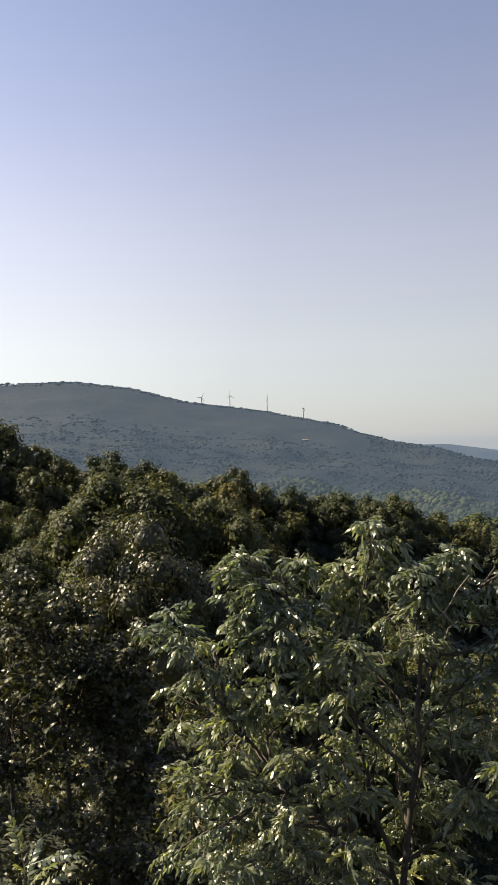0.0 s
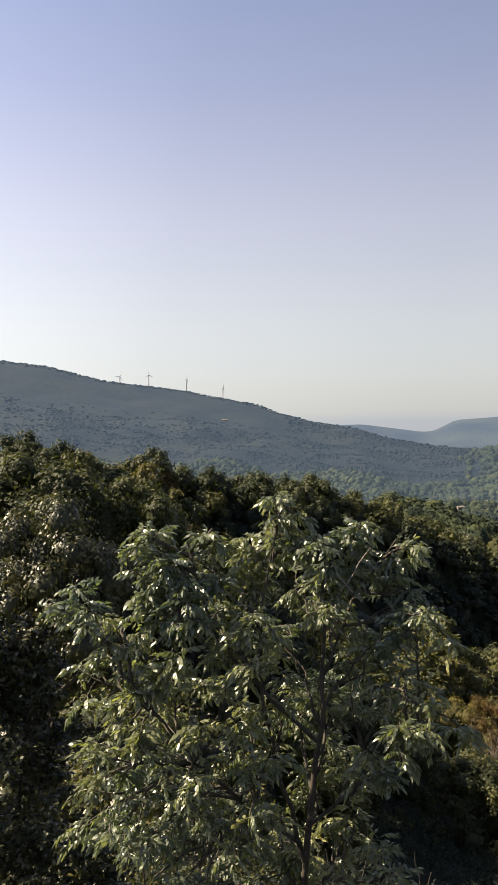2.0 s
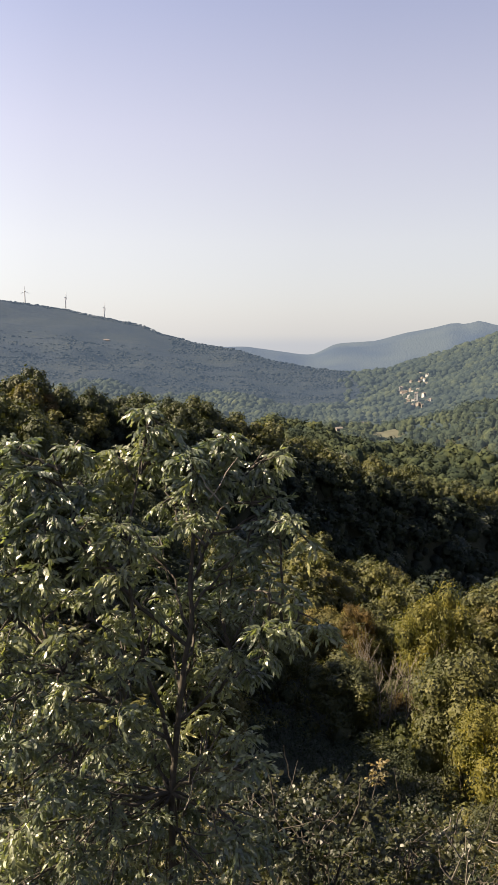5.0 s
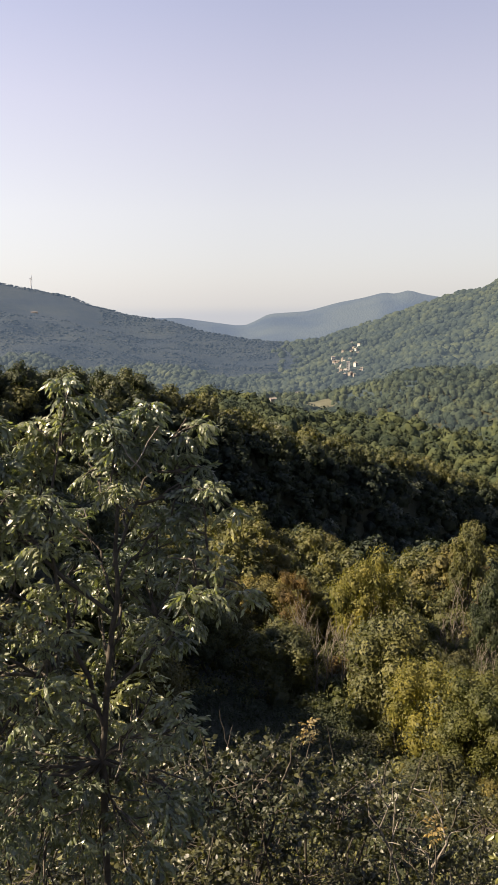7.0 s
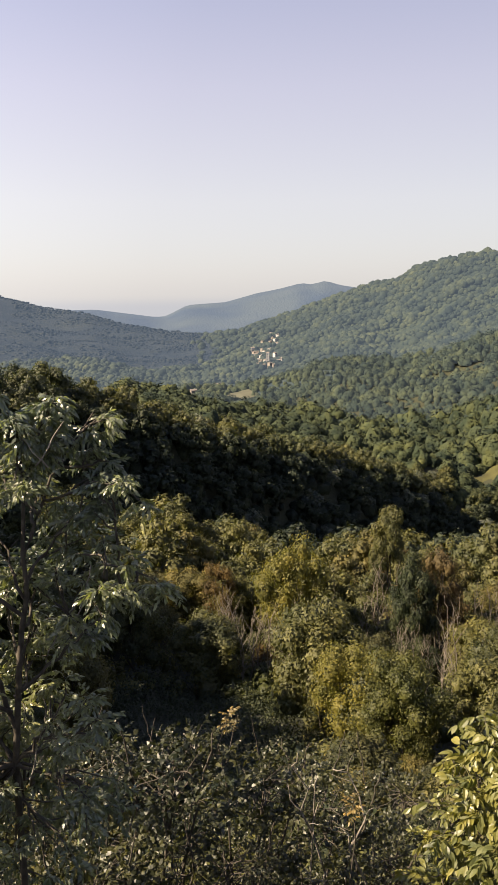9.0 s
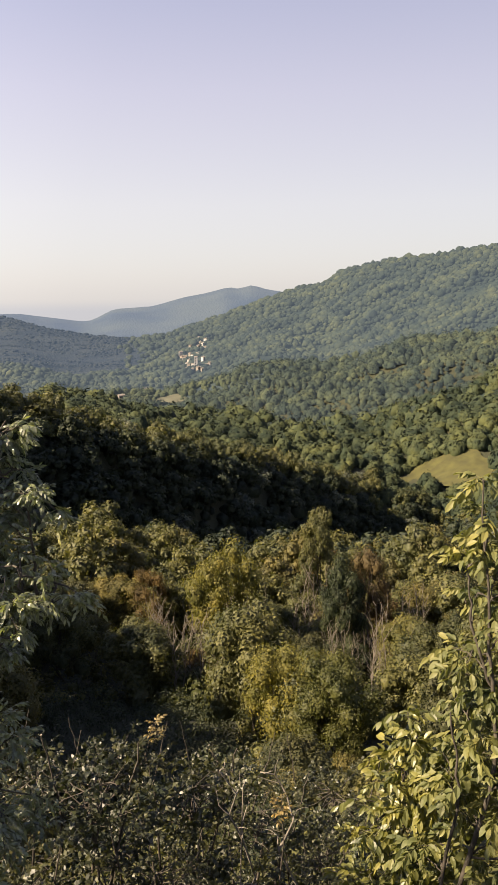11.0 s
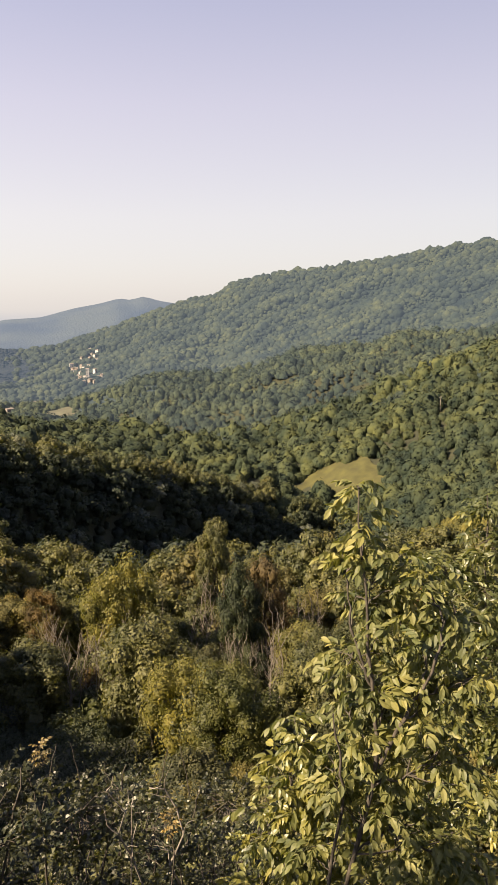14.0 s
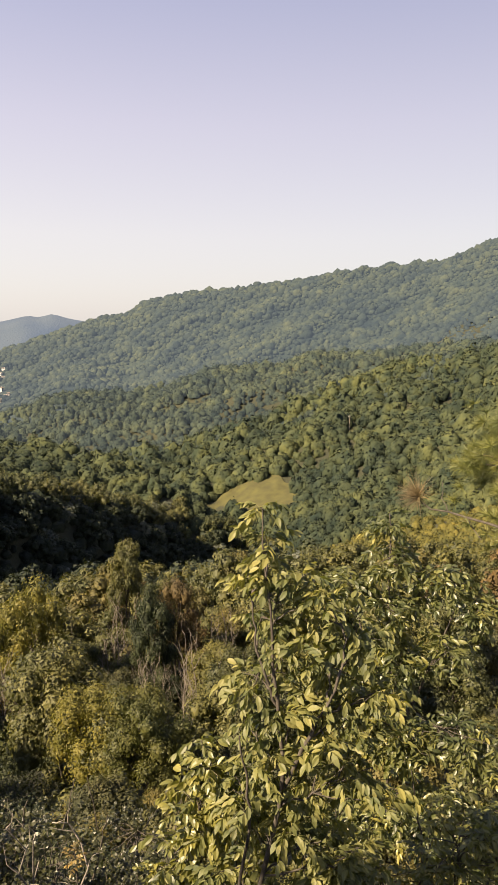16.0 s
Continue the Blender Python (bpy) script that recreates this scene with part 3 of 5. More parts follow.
def crown_cloud(rng, radius, height, lobes, count, size, base=0.25, core=1, cloud=tris_cloud, full=0.55):
    """A crown of many lobes whose foot stands at z = base * height: uneven masses, with small leaves standing off them."""
    places, normals, masses = [], [], []
    mid = height * (base + 1) / 2
    half = height * (1 - base) / 2
    per = count // lobes
    turn = rng.uniform(0, 6.28)
    for k in range(lobes):
        up = 1 - 1.5 * (k + 0.5) / lobes + rng.uniform(-0.08, 0.08)
        flat, a = math.sqrt(max(0.05, 1 - up * up)), turn + 2.4 * k + rng.uniform(-0.4, 0.4)
        d = np.array([math.cos(a) * flat, math.sin(a) * flat, up])
        c = np.array([0, 0, mid]) + d * np.array([radius, radius, half]) * rng.uniform(0.5, 0.84)
        lr = radius * rng.uniform(0.3, 0.48) * (14 / max(lobes, 6)) ** 0.4
        if core is not None:
            v, f = lump(rng, core, -0.6, 0.3)
            masses.append((v * lr * (full, full, 0.93 * full) + c, f))
        q = rng.normal(0, 1, (per, 3))
        q /= np.linalg.norm(q, axis=1, keepdims=True)
        q[:, 2] = np.where(q[:, 2] < -0.45, -q[:, 2], q[:, 2])
        depth = rng.uniform(0.58, 1.12, per)[:, None] + 0.14 * np.sin(5 * q[:, :1] + turn) * np.sin(6 * q[:, 1:2] + k)
        places.append(c + q * lr * depth * (1, 1, 0.9))
        normals.append(q + (0, 0, 0.2))
    return joined([*masses, cloud(rng, np.concatenate(places), np.concatenate(normals), size)])


def wood_tree(label, material, seed, radius=2.2, height=6.0, lobes=14, count=1300, size=0.3, base=0.2, core=0, category="tree", group="trees of the valley woods"):
    """A broad-leaved tree of the woods: a forked trunk and a lobed crown."""
    rng = np.random.RandomState(seed)
    root = tagged(new("tree"), label, category, group)
    top = height * 0.75
    pieces = [tube(bent((0, 0, -0.6), (rng.normal(0, 0.2), rng.normal(0, 0.2), top), rng, 0.05), np.linspace(0.035 * height / 2, 0.02, 6), 6)]
    for k in range(5):
        a, h = k * 2.4 + rng.uniform(0, 1), height * rng.uniform(0.2, 0.5)
        pieces.append(tube(bent((0, 0, h), (math.cos(a) * radius * 0.7, math.sin(a) * radius * 0.7, h + height * 0.3), rng, 0.15, 4), np.linspace(0.05, 0.012, 4), 4))
    part("trunk", joined(pieces), BARK, root)
    part("crown", crown_cloud(rng, radius, height, lobes, 2 * count, 0.66 * size, base, core, tris_cloud), material, root)
    return root


def bare_tree(label, seed, height=5.8, stems=4):
    """A thin tree that has lost its leaves: upright stems with fine twigs."""
    rng = np.random.RandomState(seed)
    root = tagged(new("bare_tree"), label, "tree", "bare trees of the valley")
    fine = []
    for k in range(stems):
        a = rng.uniform(0, 6.28)
        foot = np.array([math.cos(a), math.sin(a), 0]) * rng.uniform(0, 0.5) + (0, 0, -0.3)
        line = bent(foot, foot * 2.2 + (0, 0, height * rng.uniform(0.6, 1)), rng, 0.08)
        part("stem", tube(line, np.linspace(0.03, 0.009, 6), 5), BARK_TWIG, root)
        for j in range(14):
            t = rng.uniform(0.3, 1) * 5
            i = min(4, int(t))
            p = line[i] + (line[i + 1] - line[i]) * (t - i)
            b = rng.uniform(0, 6.28)
            tip = p + np.array([math.cos(b) * 0.5, math.sin(b) * 0.5, 0.9]) * rng.uniform(0.4, 1.1)
            fine.append(tube(bent(p, tip, rng, 0.1, 4), (0.016, 0.012, 0.009, 0.005), 3))
    part("twig_mass", joined(fine), BARK_TWIG, root, kind="stuff")
    return root


def scatter(rng, az0, az1, r0, r1, gap, tries, keep=lambda az, r: True, taken=()):
    """Places on the land with at least gap metres between them."""
    cell, grid, out = gap, {}, []

    def cells(x, y):
        i, j = int(x // cell), int(y // cell)
        return [(a, b) for a in (i - 1, i, i + 1) for b in (j - 1, j, j + 1)]
    for x, y in taken:
        grid.setdefault((int(x // cell), int(y // cell)), []).append((x, y))
    for _ in range(tries):
        az, r = rng.uniform(az0, az1), math.sqrt(rng.uniform(r0 * r0, r1 * r1))
        x, y = r * math.sin(radians(az)), r * math.cos(radians(az))
        if not keep(az, r):
            continue
        if any((x - p) ** 2 + (y - q) ** 2 < gap * gap for c in cells(x, y) for p, q in grid.get(c, ())):
            continue
        grid.setdefault((int(x // cell), int(y // cell)), []).append((x, y))
        out.append((x, y))
    return out


def plant_out(kinds, weights, places, rng, sizes=(0.75, 1.25), pick=None):
    """The first of each kind moves to its place, the others are copies."""
    used = set()
    for x, y in places:
        k = pick(x, y) if pick else None
        if k is None:
            k = rng.choice(len(kinds), p=np.array(weights) / sum(weights))
        s = rng.uniform(*sizes)
        m = Matrix.Translation((x, y, float(land(np.array(x), np.array(y))) - 0.1)) @ Matrix.Rotation(rng.uniform(0, 6.28), 4, "Z") @ Matrix.Diagonal((s, s, s * rng.uniform(0.85, 1.2), 1))
        if k in used:
            copy_thing(kinds[k], m)
        else:
            used.add(k)
            kinds[k].matrix_basis = m
    for k, ob in enumerate(kinds):
        if k not in used:
            for o in (*ob.children_recursive, ob):
                bpy.data.objects.remove(o)


def ground_at(az, r):
    x, y = r * math.sin(radians(az)), r * math.cos(radians(az))
    return Vector((x, y, float(land(np.array(x), np.array(y)))))


def joined_woods(name, label, forms, weights, places, rng, sizes, materials):
    """Trees too many to tell apart, on one stretch of land, as one object."""
    kind = rng.choice(len(forms), len(places), p=np.array(weights) / sum(weights))
    vs, fs, ms, off = [], [], [], 0
    for k, (v, f) in enumerate(forms):
        for x, y in [p for p, q in zip(places, kind) if q == k]:
            s, a = rng.uniform(*sizes), rng.uniform(0, 6.28)
            c, sn = math.cos(a) * s, math.sin(a) * s
            z = float(land(np.array(x), np.array(y))) - 0.2
            vs.append(np.stack([x + c * v[:, 0] - sn * v[:, 1], y + sn * v[:, 0] + c * v[:, 1], z + s * v[:, 2] * rng.uniform(0.85, 1.2)], 1))
            fs.append(f + off)
            ms.append(np.full(len(f), materials[k][0]))
            off += len(v)
    me = mesh_object(name, np.concatenate(vs), np.concatenate(fs), materials[0][1], True)
    for slot, m in sorted({q[0]: q[1] for q in materials}.items())[1:]:
        me.materials.append(m)
    me.polygons.foreach_set("material_index", np.concatenate(ms).astype(np.int32))
    return tagged(new(name, me), label, "woods", kind="stuff")


# ---- far woods ----


def crown_form(rng, finer, facets):
    """A broad crown of radius 1: an uneven mass with leaf clumps of many sizes standing off it."""
    v, f = lump(rng, finer, -0.45, 0.3 if facets else 0.15)
    if not facets:
        return v, f
    q = rng.normal(0, 1, (facets, 3))
    q /= np.linalg.norm(q, axis=1, keepdims=True)
    q[:, 2] = np.where(q[:, 2] < -0.3, -q[:, 2], q[:, 2])
    ph = rng.uniform(0, 6.28, 4)
    own = 0.92 + 0.16 * np.sin(3.4 * q[:, 0] + ph[0]) * np.sin(3.8 * q[:, 1] + ph[1]) + 0.12 * np.sin(6 * q[:, 2] + 5 * q[:, 0] + ph[2])
    clumps = tris_cloud(rng, q * (own * rng.uniform(0.82, 1.05, facets))[:, None], q + (0, 0, 0.1), 0.19, 0.26)
    return joined([(v * 0.84, f), clumps])


def far_woods(name, label, material, az0, az1, r0, r1, da, dlr, finer, facets, height, seed, keep=lambda az, r: True, size=0.62, flat=1.0):
    """Crowns without number on a far slope, as one object."""
    rng = np.random.RandomState(seed)
    az, lr = np.meshgrid(np.arange(az0, az1, da), np.arange(math.log(r0), math.log(r1), dlr))
    az, lr = az.ravel() + rng.uniform(-0.5, 0.5, az.size) * da, lr.ravel() + rng.uniform(-0.5, 0.5, lr.size) * dlr
    r = np.exp(lr)
    ok = np.array([keep(a, b) for a, b in zip(az, r)])
    az, r = az[ok], r[ok]
    n = len(r)
    x, y = r * np.sin(np.radians(az)), r * np.cos(np.radians(az))
    z = land(x, y)
    s = r * radians(da) * size * rng.uniform(0.5, 1.0, n) * rng.uniform(0.8, 1.7, n)
    s = s * (1 + 0.28 * waves(x, y, 45, seed))
    s = s * np.where(rng.uniform(0, 1, n) < 0.12, 1.25, 1.0)
    tall = np.minimum(s * rng.uniform(0.85, 1.4, n) * flat, height * rng.uniform(0.8, 1.3, n))
    forms = [crown_form(rng, finer, facets) for _ in range(8)]
    kind, turn = rng.randint(0, 8, n), rng.uniform(0, 6.28, n)
    vs, fs, off = [], [], 0
    for k in range(8):
        i = np.where(kind == k)[0]
        if not len(i):
            continue
        v, f = forms[k]
        c, sn = np.cos(turn[i])[:, None], np.sin(turn[i])[:, None]
        px = x[i][:, None] + s[i][:, None] * (c * v[:, 0] - sn * v[:, 1])
        py = y[i][:, None] + s[i][:, None] * (sn * v[:, 0] + c * v[:, 1])
        pz = z[i][:, None] + tall[i][:, None] * (v[:, 2] + 0.25)
        vs.append(np.stack([px, py, pz], -1).reshape(-1, 3))
        fs.append((f[None] + (np.arange(len(i)) * len(v))[:, None, None]).reshape(-1, 3) + off)
        off += len(i) * len(v)
    ob = new(name, mesh_object(name, np.concatenate(vs), np.concatenate(fs), material, True))
    return tagged(ob, label, "woods", kind="stuff")


def slope_place(az, el, r0, r1):
    """Where the land along a bearing shows at that elevation."""
    r = np.linspace(r0, r1, 400)
    x, y = r * math.sin(radians(az)), r * math.cos(radians(az))
    z = land(x, y)
    i = int(np.argmin(np.abs(np.degrees(np.arctan2(z - EYE, r)) - el)))
    return Vector((x[i], y[i], z[i]))


# small clearings on the valley side: bearing, elevation, half width in degrees, half depth in metres
PATCHES = [(az, math.hypot(*slope_place(az, el, 240, 700).xy), wide, deep) for az, el, wide, deep in ((39.9, -9.4, 0.6, 8), (46.3, -7.3, 0.6, 10), (54.5, -7.5, 0.5, 9), (64.6, -1.7, 1.2, 9))]


def in_oval(az, r, a0, ra, r0, rr):
    return ((az - a0) / ra) ** 2 + ((r - r0) / rr) ** 2 < 1


def open_land(az, r):
    """Meadow, clearings and village streets, where no tree stands."""
    if in_oval(az, r, 27.6, 1.3, 1120, 300):
        return math.sin(az * 41) + math.sin(r * 0.09) < -0.4
    if any(in_oval(az, r, a, w, q, d) for a, q, w, d in PATCHES):
        return True
    return (43.2 < az < 50.2 and (267 if az > 46.5 else 275) < r < 296) or in_oval(az, r, 44.4, 1.4, 267, 8) or in_oval(az, r, 25.4, 1.3, 690, 45) or in_oval(az, r, 60, 12, 145, 34)


def mixing(az, r):
    """An even chance from 0 to 1 for a place, to mix two kinds of woods."""
    return (math.sin(r * 91.7 + az * 317.3) * 437.5) % 1.0


SLOPE_LABEL = "dense broad-leaved woods on the sunlit valley side"


def on_slope(az, r):
    return not open_land(az, r) and r > tab(az, CREST_R_AZ, CREST_R) * (1.15 if az < 41.5 else 1.03) and r < 1.06 * tab(az, SPUR_AZ, SPUR_R)


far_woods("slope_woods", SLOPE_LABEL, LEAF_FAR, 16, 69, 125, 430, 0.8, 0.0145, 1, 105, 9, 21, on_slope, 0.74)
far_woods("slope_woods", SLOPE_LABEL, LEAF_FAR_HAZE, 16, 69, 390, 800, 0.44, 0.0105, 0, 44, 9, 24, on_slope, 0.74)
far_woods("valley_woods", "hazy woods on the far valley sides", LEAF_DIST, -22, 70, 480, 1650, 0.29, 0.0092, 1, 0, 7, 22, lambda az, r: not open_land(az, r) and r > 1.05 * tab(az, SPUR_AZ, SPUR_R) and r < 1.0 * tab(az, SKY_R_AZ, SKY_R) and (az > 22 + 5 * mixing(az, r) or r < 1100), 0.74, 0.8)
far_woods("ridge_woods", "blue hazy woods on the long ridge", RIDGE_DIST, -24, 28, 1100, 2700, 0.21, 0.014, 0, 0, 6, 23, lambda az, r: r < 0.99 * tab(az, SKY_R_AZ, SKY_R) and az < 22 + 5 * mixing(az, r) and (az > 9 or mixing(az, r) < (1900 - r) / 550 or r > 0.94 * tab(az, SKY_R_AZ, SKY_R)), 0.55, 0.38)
far_woods("scrub", "rounded olive scrub on the open slope", LEAF_SCRUB, 48, 76, 112, 182, 0.6, 0.012, 0, 44, 2.6, 25, lambda az, r: in_oval(az, r, 60, 12, 145, 34), 0.66)
# the flank's shade is in this brush's leaf colour
far_woods("brush", "brush on the ridge flank, shade put into its leaf colour", LEAF_SHADED, 2, 52, 84, 236, 0.9, 0.015, 0, 34, 2.6, 26, lambda az, r: r < tab(az, CREST_R_AZ, CREST_R) + 8, 0.7)

# ---- the wooded bowl and the near ridge ----
rng = np.random.RandomState(7)


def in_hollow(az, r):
    """The steep gap below the near trees; its shade is put into leaf colour."""
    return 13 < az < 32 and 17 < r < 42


GREEN, GOLDEN, BROWN, PALE = "green broad-leaved tree with a full lobed crown", "yellowing autumn tree with a loose crown", "rust-brown autumn tree with a thin crown", "grey-green pale-leaved tree in the woods"
# shoulder trees come first: dark green leaves that also carry their backlit shade
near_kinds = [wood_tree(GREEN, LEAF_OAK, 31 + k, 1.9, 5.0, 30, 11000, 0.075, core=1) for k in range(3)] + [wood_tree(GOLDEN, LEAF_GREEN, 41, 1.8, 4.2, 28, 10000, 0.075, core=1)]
mid_kinds = [wood_tree(GREEN, LEAF_GREEN, 51 + k, 2.3, 5.5, 28, 5500, 0.145, 0.02, 1) for k in range(4)] + [wood_tree(GOLDEN, LEAF_YELLOW, 61 + k, 2.1, 4.6, 26, 5000, 0.14, 0.02, 1) for k in range(2)] + [
    wood_tree(BROWN, LEAF_RED, 71, 1.7, 4.8, 16, 2000, 0.17, 0.02), wood_tree(PALE, LEAF_GREY, 72, 1.6, 5.0, 14, 2200, 0.17, 0.05)]
plant_out(near_kinds, (3, 3, 3, 0.4), scatter(rng, -26, 4, 12, 27, 2.8, 400), rng, (0.6, 1.05))
near_kinds = [wood_tree(GREEN, LEAF_GREEN, 35 + k, 1.7, 3.4, 24, 5200, 0.13, 0.05, 1, group="shrubby trees of the slope") for k in range(2)] + [wood_tree(GOLDEN, LEAF_YELLOW, 38 + k, 1.8, 3.0, 24, 5200, 0.13, 0.05, 1, group="shrubby trees of the slope") for k in range(2)]
plant_out(near_kinds, (3, 3, 3, 3), scatter(rng, 5, 74, 10.5, 27, 2.6, 700, lambda az, r: not (12 < az < 34 and r < 30) and not in_hollow(az, r)), rng, (0.6, 1.1))
# dark leaves stand in for the hollow's deep shade
hollow_kinds = [wood_tree("low tree in the hollow, shade put into its leaf colour", LEAF_SHADED, 45 + k, 1.7, 2.6, 20, 4200, 0.13, 0.0, 1, group="low oaks of the hollow") for k in range(2)]
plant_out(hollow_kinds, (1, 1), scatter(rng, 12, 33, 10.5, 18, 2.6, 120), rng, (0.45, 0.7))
# dark ridge leaf, chosen also to put the backlit shade into these crowns
left_kinds = [wood_tree(GREEN, LEAF_DARK, 55 + k, 2.4, 6.0, 28, 6500, 0.15, 0.02, 1) for k in range(3)] + [wood_tree(GREEN, LEAF_GREEN, 59, 2.2, 5.5, 26, 6500, 0.135, 0.02, 1)]
plant_out(left_kinds, (3, 3, 3, 2.5), scatter(rng, -28, 7, 27, 62, 3.6, 3000), rng, (0.75, 1.25))
plant_out(mid_kinds, (2.4, 2.4, 2.4, 2.4, 4.5, 4.5, 1.3, 0.6), scatter(rng, 7.5, 76, 27, 62, 4.0, 4000, lambda az, r: not in_hollow(az, r)), rng, (0.7, 1.2))
far_forms = [crown_cloud(np.random.RandomState(181 + k), 2.3, 5.5, 14, 1350, 0.21, 0.02, 0, tris_cloud, 0.6) for k in range(6)]
joined_woods("bowl_trees", "mixed green and yellowing trees filling the bowl", far_forms, (3, 3, 3, 3, 1.2, 0.3),
             scatter(rng, -28, 76, 58, 90, 3.4, 8000), rng, (0.7, 1.2), [(0, LEAF_GREEN)] * 4 + [(1, LEAF_YELLOW)] + [(2, LEAF_RED)])
low_forms = [crown_cloud(np.random.RandomState(291 + k), 1.0, 1.0, 6, 620, 0.06, 0.0, None, tris_cloud) for k in range(4)]
joined_woods("undergrowth", "low green brush at the foot of the slope's shrubs", low_forms, (1, 1, 1, 1),
             scatter(rng, -30, 76, 7.5, 15, 1.3, 2500), rng, (0.5, 1.1), [(0, LEAF_GREEN)] * 3 + [(1, LEAF_OAK)])
joined_woods("undergrowth", "low brush in a dark leaf colour under the trees of the shoulder", low_forms, (1, 1, 1, 1),
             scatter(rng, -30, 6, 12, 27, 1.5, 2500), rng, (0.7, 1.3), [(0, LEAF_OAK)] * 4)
# brush coloured dark in place of shade
joined_woods("undergrowth", "low brush in the hollow, shade put into its leaf colour", low_forms, (1, 1, 1, 1),
             scatter(rng, 9, 35, 11, 44, 1.5, 3500), rng, (0.7, 1.4), [(0, LEAF_SHADED)] * 4)
low_forms = [crown_cloud(np.random.RandomState(281 + k), 1.0, 1.3, 4, 170, 0.11, 0.0, 0, tris_cloud) for k in range(6)]
joined_woods("undergrowth", "tangled low brush and brambles under the trees", low_forms, (1, 1, 1, 1, 1, 0.5),
             scatter(rng, -30, 76, 15, 66, 1.85, 9000, lambda az, r: not in_hollow(az, r)), rng, (0.6, 1.3), [(0, LEAF_GREEN)] * 5 + [(1, LEAF_YELLOW)])
stem_rng = np.random.RandomState(17)
joined_woods("undergrowth", "olive-brown brush among the leafless stems", low_forms, (1, 1, 1, 1, 1, 1),
             scatter(stem_rng, 23, 46, 40, 58, 1.3, 4000), stem_rng, (0.9, 1.7), [(0, LEAF_LIGHT)] * 4 + [(1, LEAF_YELLOW)] * 2)


def ridge_forms(broad, slim, size):
    """Crowns of the ridge: seven broad ones and two slim grey ones."""
    return [crown_cloud(np.random.RandomState(81 + k), 3.3, 7.0, 15, broad, size, 0.0, 0, tris_cloud, 0.6) for k in range(7)] + [
        crown_cloud(np.random.RandomState(91 + k), 2.4, 6.5, 11, slim, size, 0.2, None, tris_cloud) for k in range(2)]


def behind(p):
    """On the crest or past it: the lit side, given the lighter leaf colours."""
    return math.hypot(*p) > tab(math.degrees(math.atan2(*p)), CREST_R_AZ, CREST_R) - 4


ridge_places = scatter(rng, -30, 52, 84, 262, 3.3, 40000, lambda az, r: r < tab(az, CREST_R_AZ, CREST_R) + (22 if az < 41.5 else 3))
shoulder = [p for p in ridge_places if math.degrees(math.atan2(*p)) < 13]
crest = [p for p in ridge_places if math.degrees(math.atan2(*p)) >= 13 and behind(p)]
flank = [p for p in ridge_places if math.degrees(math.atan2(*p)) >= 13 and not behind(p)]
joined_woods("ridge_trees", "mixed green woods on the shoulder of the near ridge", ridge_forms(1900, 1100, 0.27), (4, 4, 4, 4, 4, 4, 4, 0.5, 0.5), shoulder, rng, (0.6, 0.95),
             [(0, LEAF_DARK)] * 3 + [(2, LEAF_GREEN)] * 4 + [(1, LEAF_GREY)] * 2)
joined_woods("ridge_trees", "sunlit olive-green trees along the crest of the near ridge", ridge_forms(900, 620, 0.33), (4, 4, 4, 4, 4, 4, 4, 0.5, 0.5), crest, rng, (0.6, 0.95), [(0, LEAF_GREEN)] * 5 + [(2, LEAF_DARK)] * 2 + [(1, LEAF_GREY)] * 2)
# flank trees get the leaf colour with shade in it
joined_woods("ridge_trees", "dense broad-leaved woods on the near ridge, shade put into the leaf colour", ridge_forms(760, 620, 0.4), (4, 4, 4, 4, 4, 4, 4, 1.1, 1.1), flank, rng, (0.65, 1.05), [(0, LEAF_SHADED)] * 7 + [(1, LEAF_GREY)] * 2)


def set_tree(kind, az, top_el, r, wide=1.0):
    """One tree of the bowl that stands out, its top at that elevation."""
    foot = ground_at(az, r) - Vector((0, 0, 0.2))
    tall = (EYE + r * math.tan(radians(top_el)) - foot.z) / 5.5
    kind.matrix_basis = Matrix.Translation(foot) @ Matrix.Diagonal((wide, wide, tall, 1))


set_tree(wood_tree("broad light-green tree standing out of the bowl", LEAF_LIGHT, 301, 2.6, 5.5, 30, 6500, 0.13, 0.1), 29.8, -18.4, 53, 1.25)
set_tree(wood_tree("bright yellow-green rounded bush in the bowl", LEAF_LIGHT, 302, 2.4, 5.5, 28, 7500, 0.1, 0.05), 35.6, -25.2, 30, 1.0)
set_tree(wood_tree("bright yellow-green rounded bush in the bowl", LEAF_LIGHT, 303, 2.2, 5.5, 26, 7000, 0.1, 0.05), 39.2, -26.2, 28, 0.9)
set_tree(wood_tree(BROWN, LEAF_RED, 304, 1.6, 5.5, 12, 2000, 0.11, 0.1), 23.9, -19.4, 54, 0.9)
set_tree(wood_tree(BROWN, LEAF_RED, 305, 1.8, 5.5, 13, 2000, 0.11, 0.1), 41.6, -17.4, 56, 1.1)
set_tree(wood_tree("blue-green dense rounded tree in the bowl", LEAF_DARK, 306, 2.0, 5.5, 26, 5500, 0.13, 0.1), 39.6, -19.2, 54, 1.0)
set_tree(wood_tree("tall pale-olive tree at the far edge of the bowl", LEAF_GREEN, 307, 1.5, 5.5, 24, 5500, 0.13, 0.1), 37.4, -15.0, 66, 1.15)
stick_kinds = [bare_tree("leafless pale tree with upright thin stems", 95 + k) for k in range(3)]
plant_out(stick_kinds, (1, 1, 1), scatter(rng, 24, 46, 42, 58, 1.9, 170), rng, (0.8, 1.35))

# ---- meadows, village and turbines ----


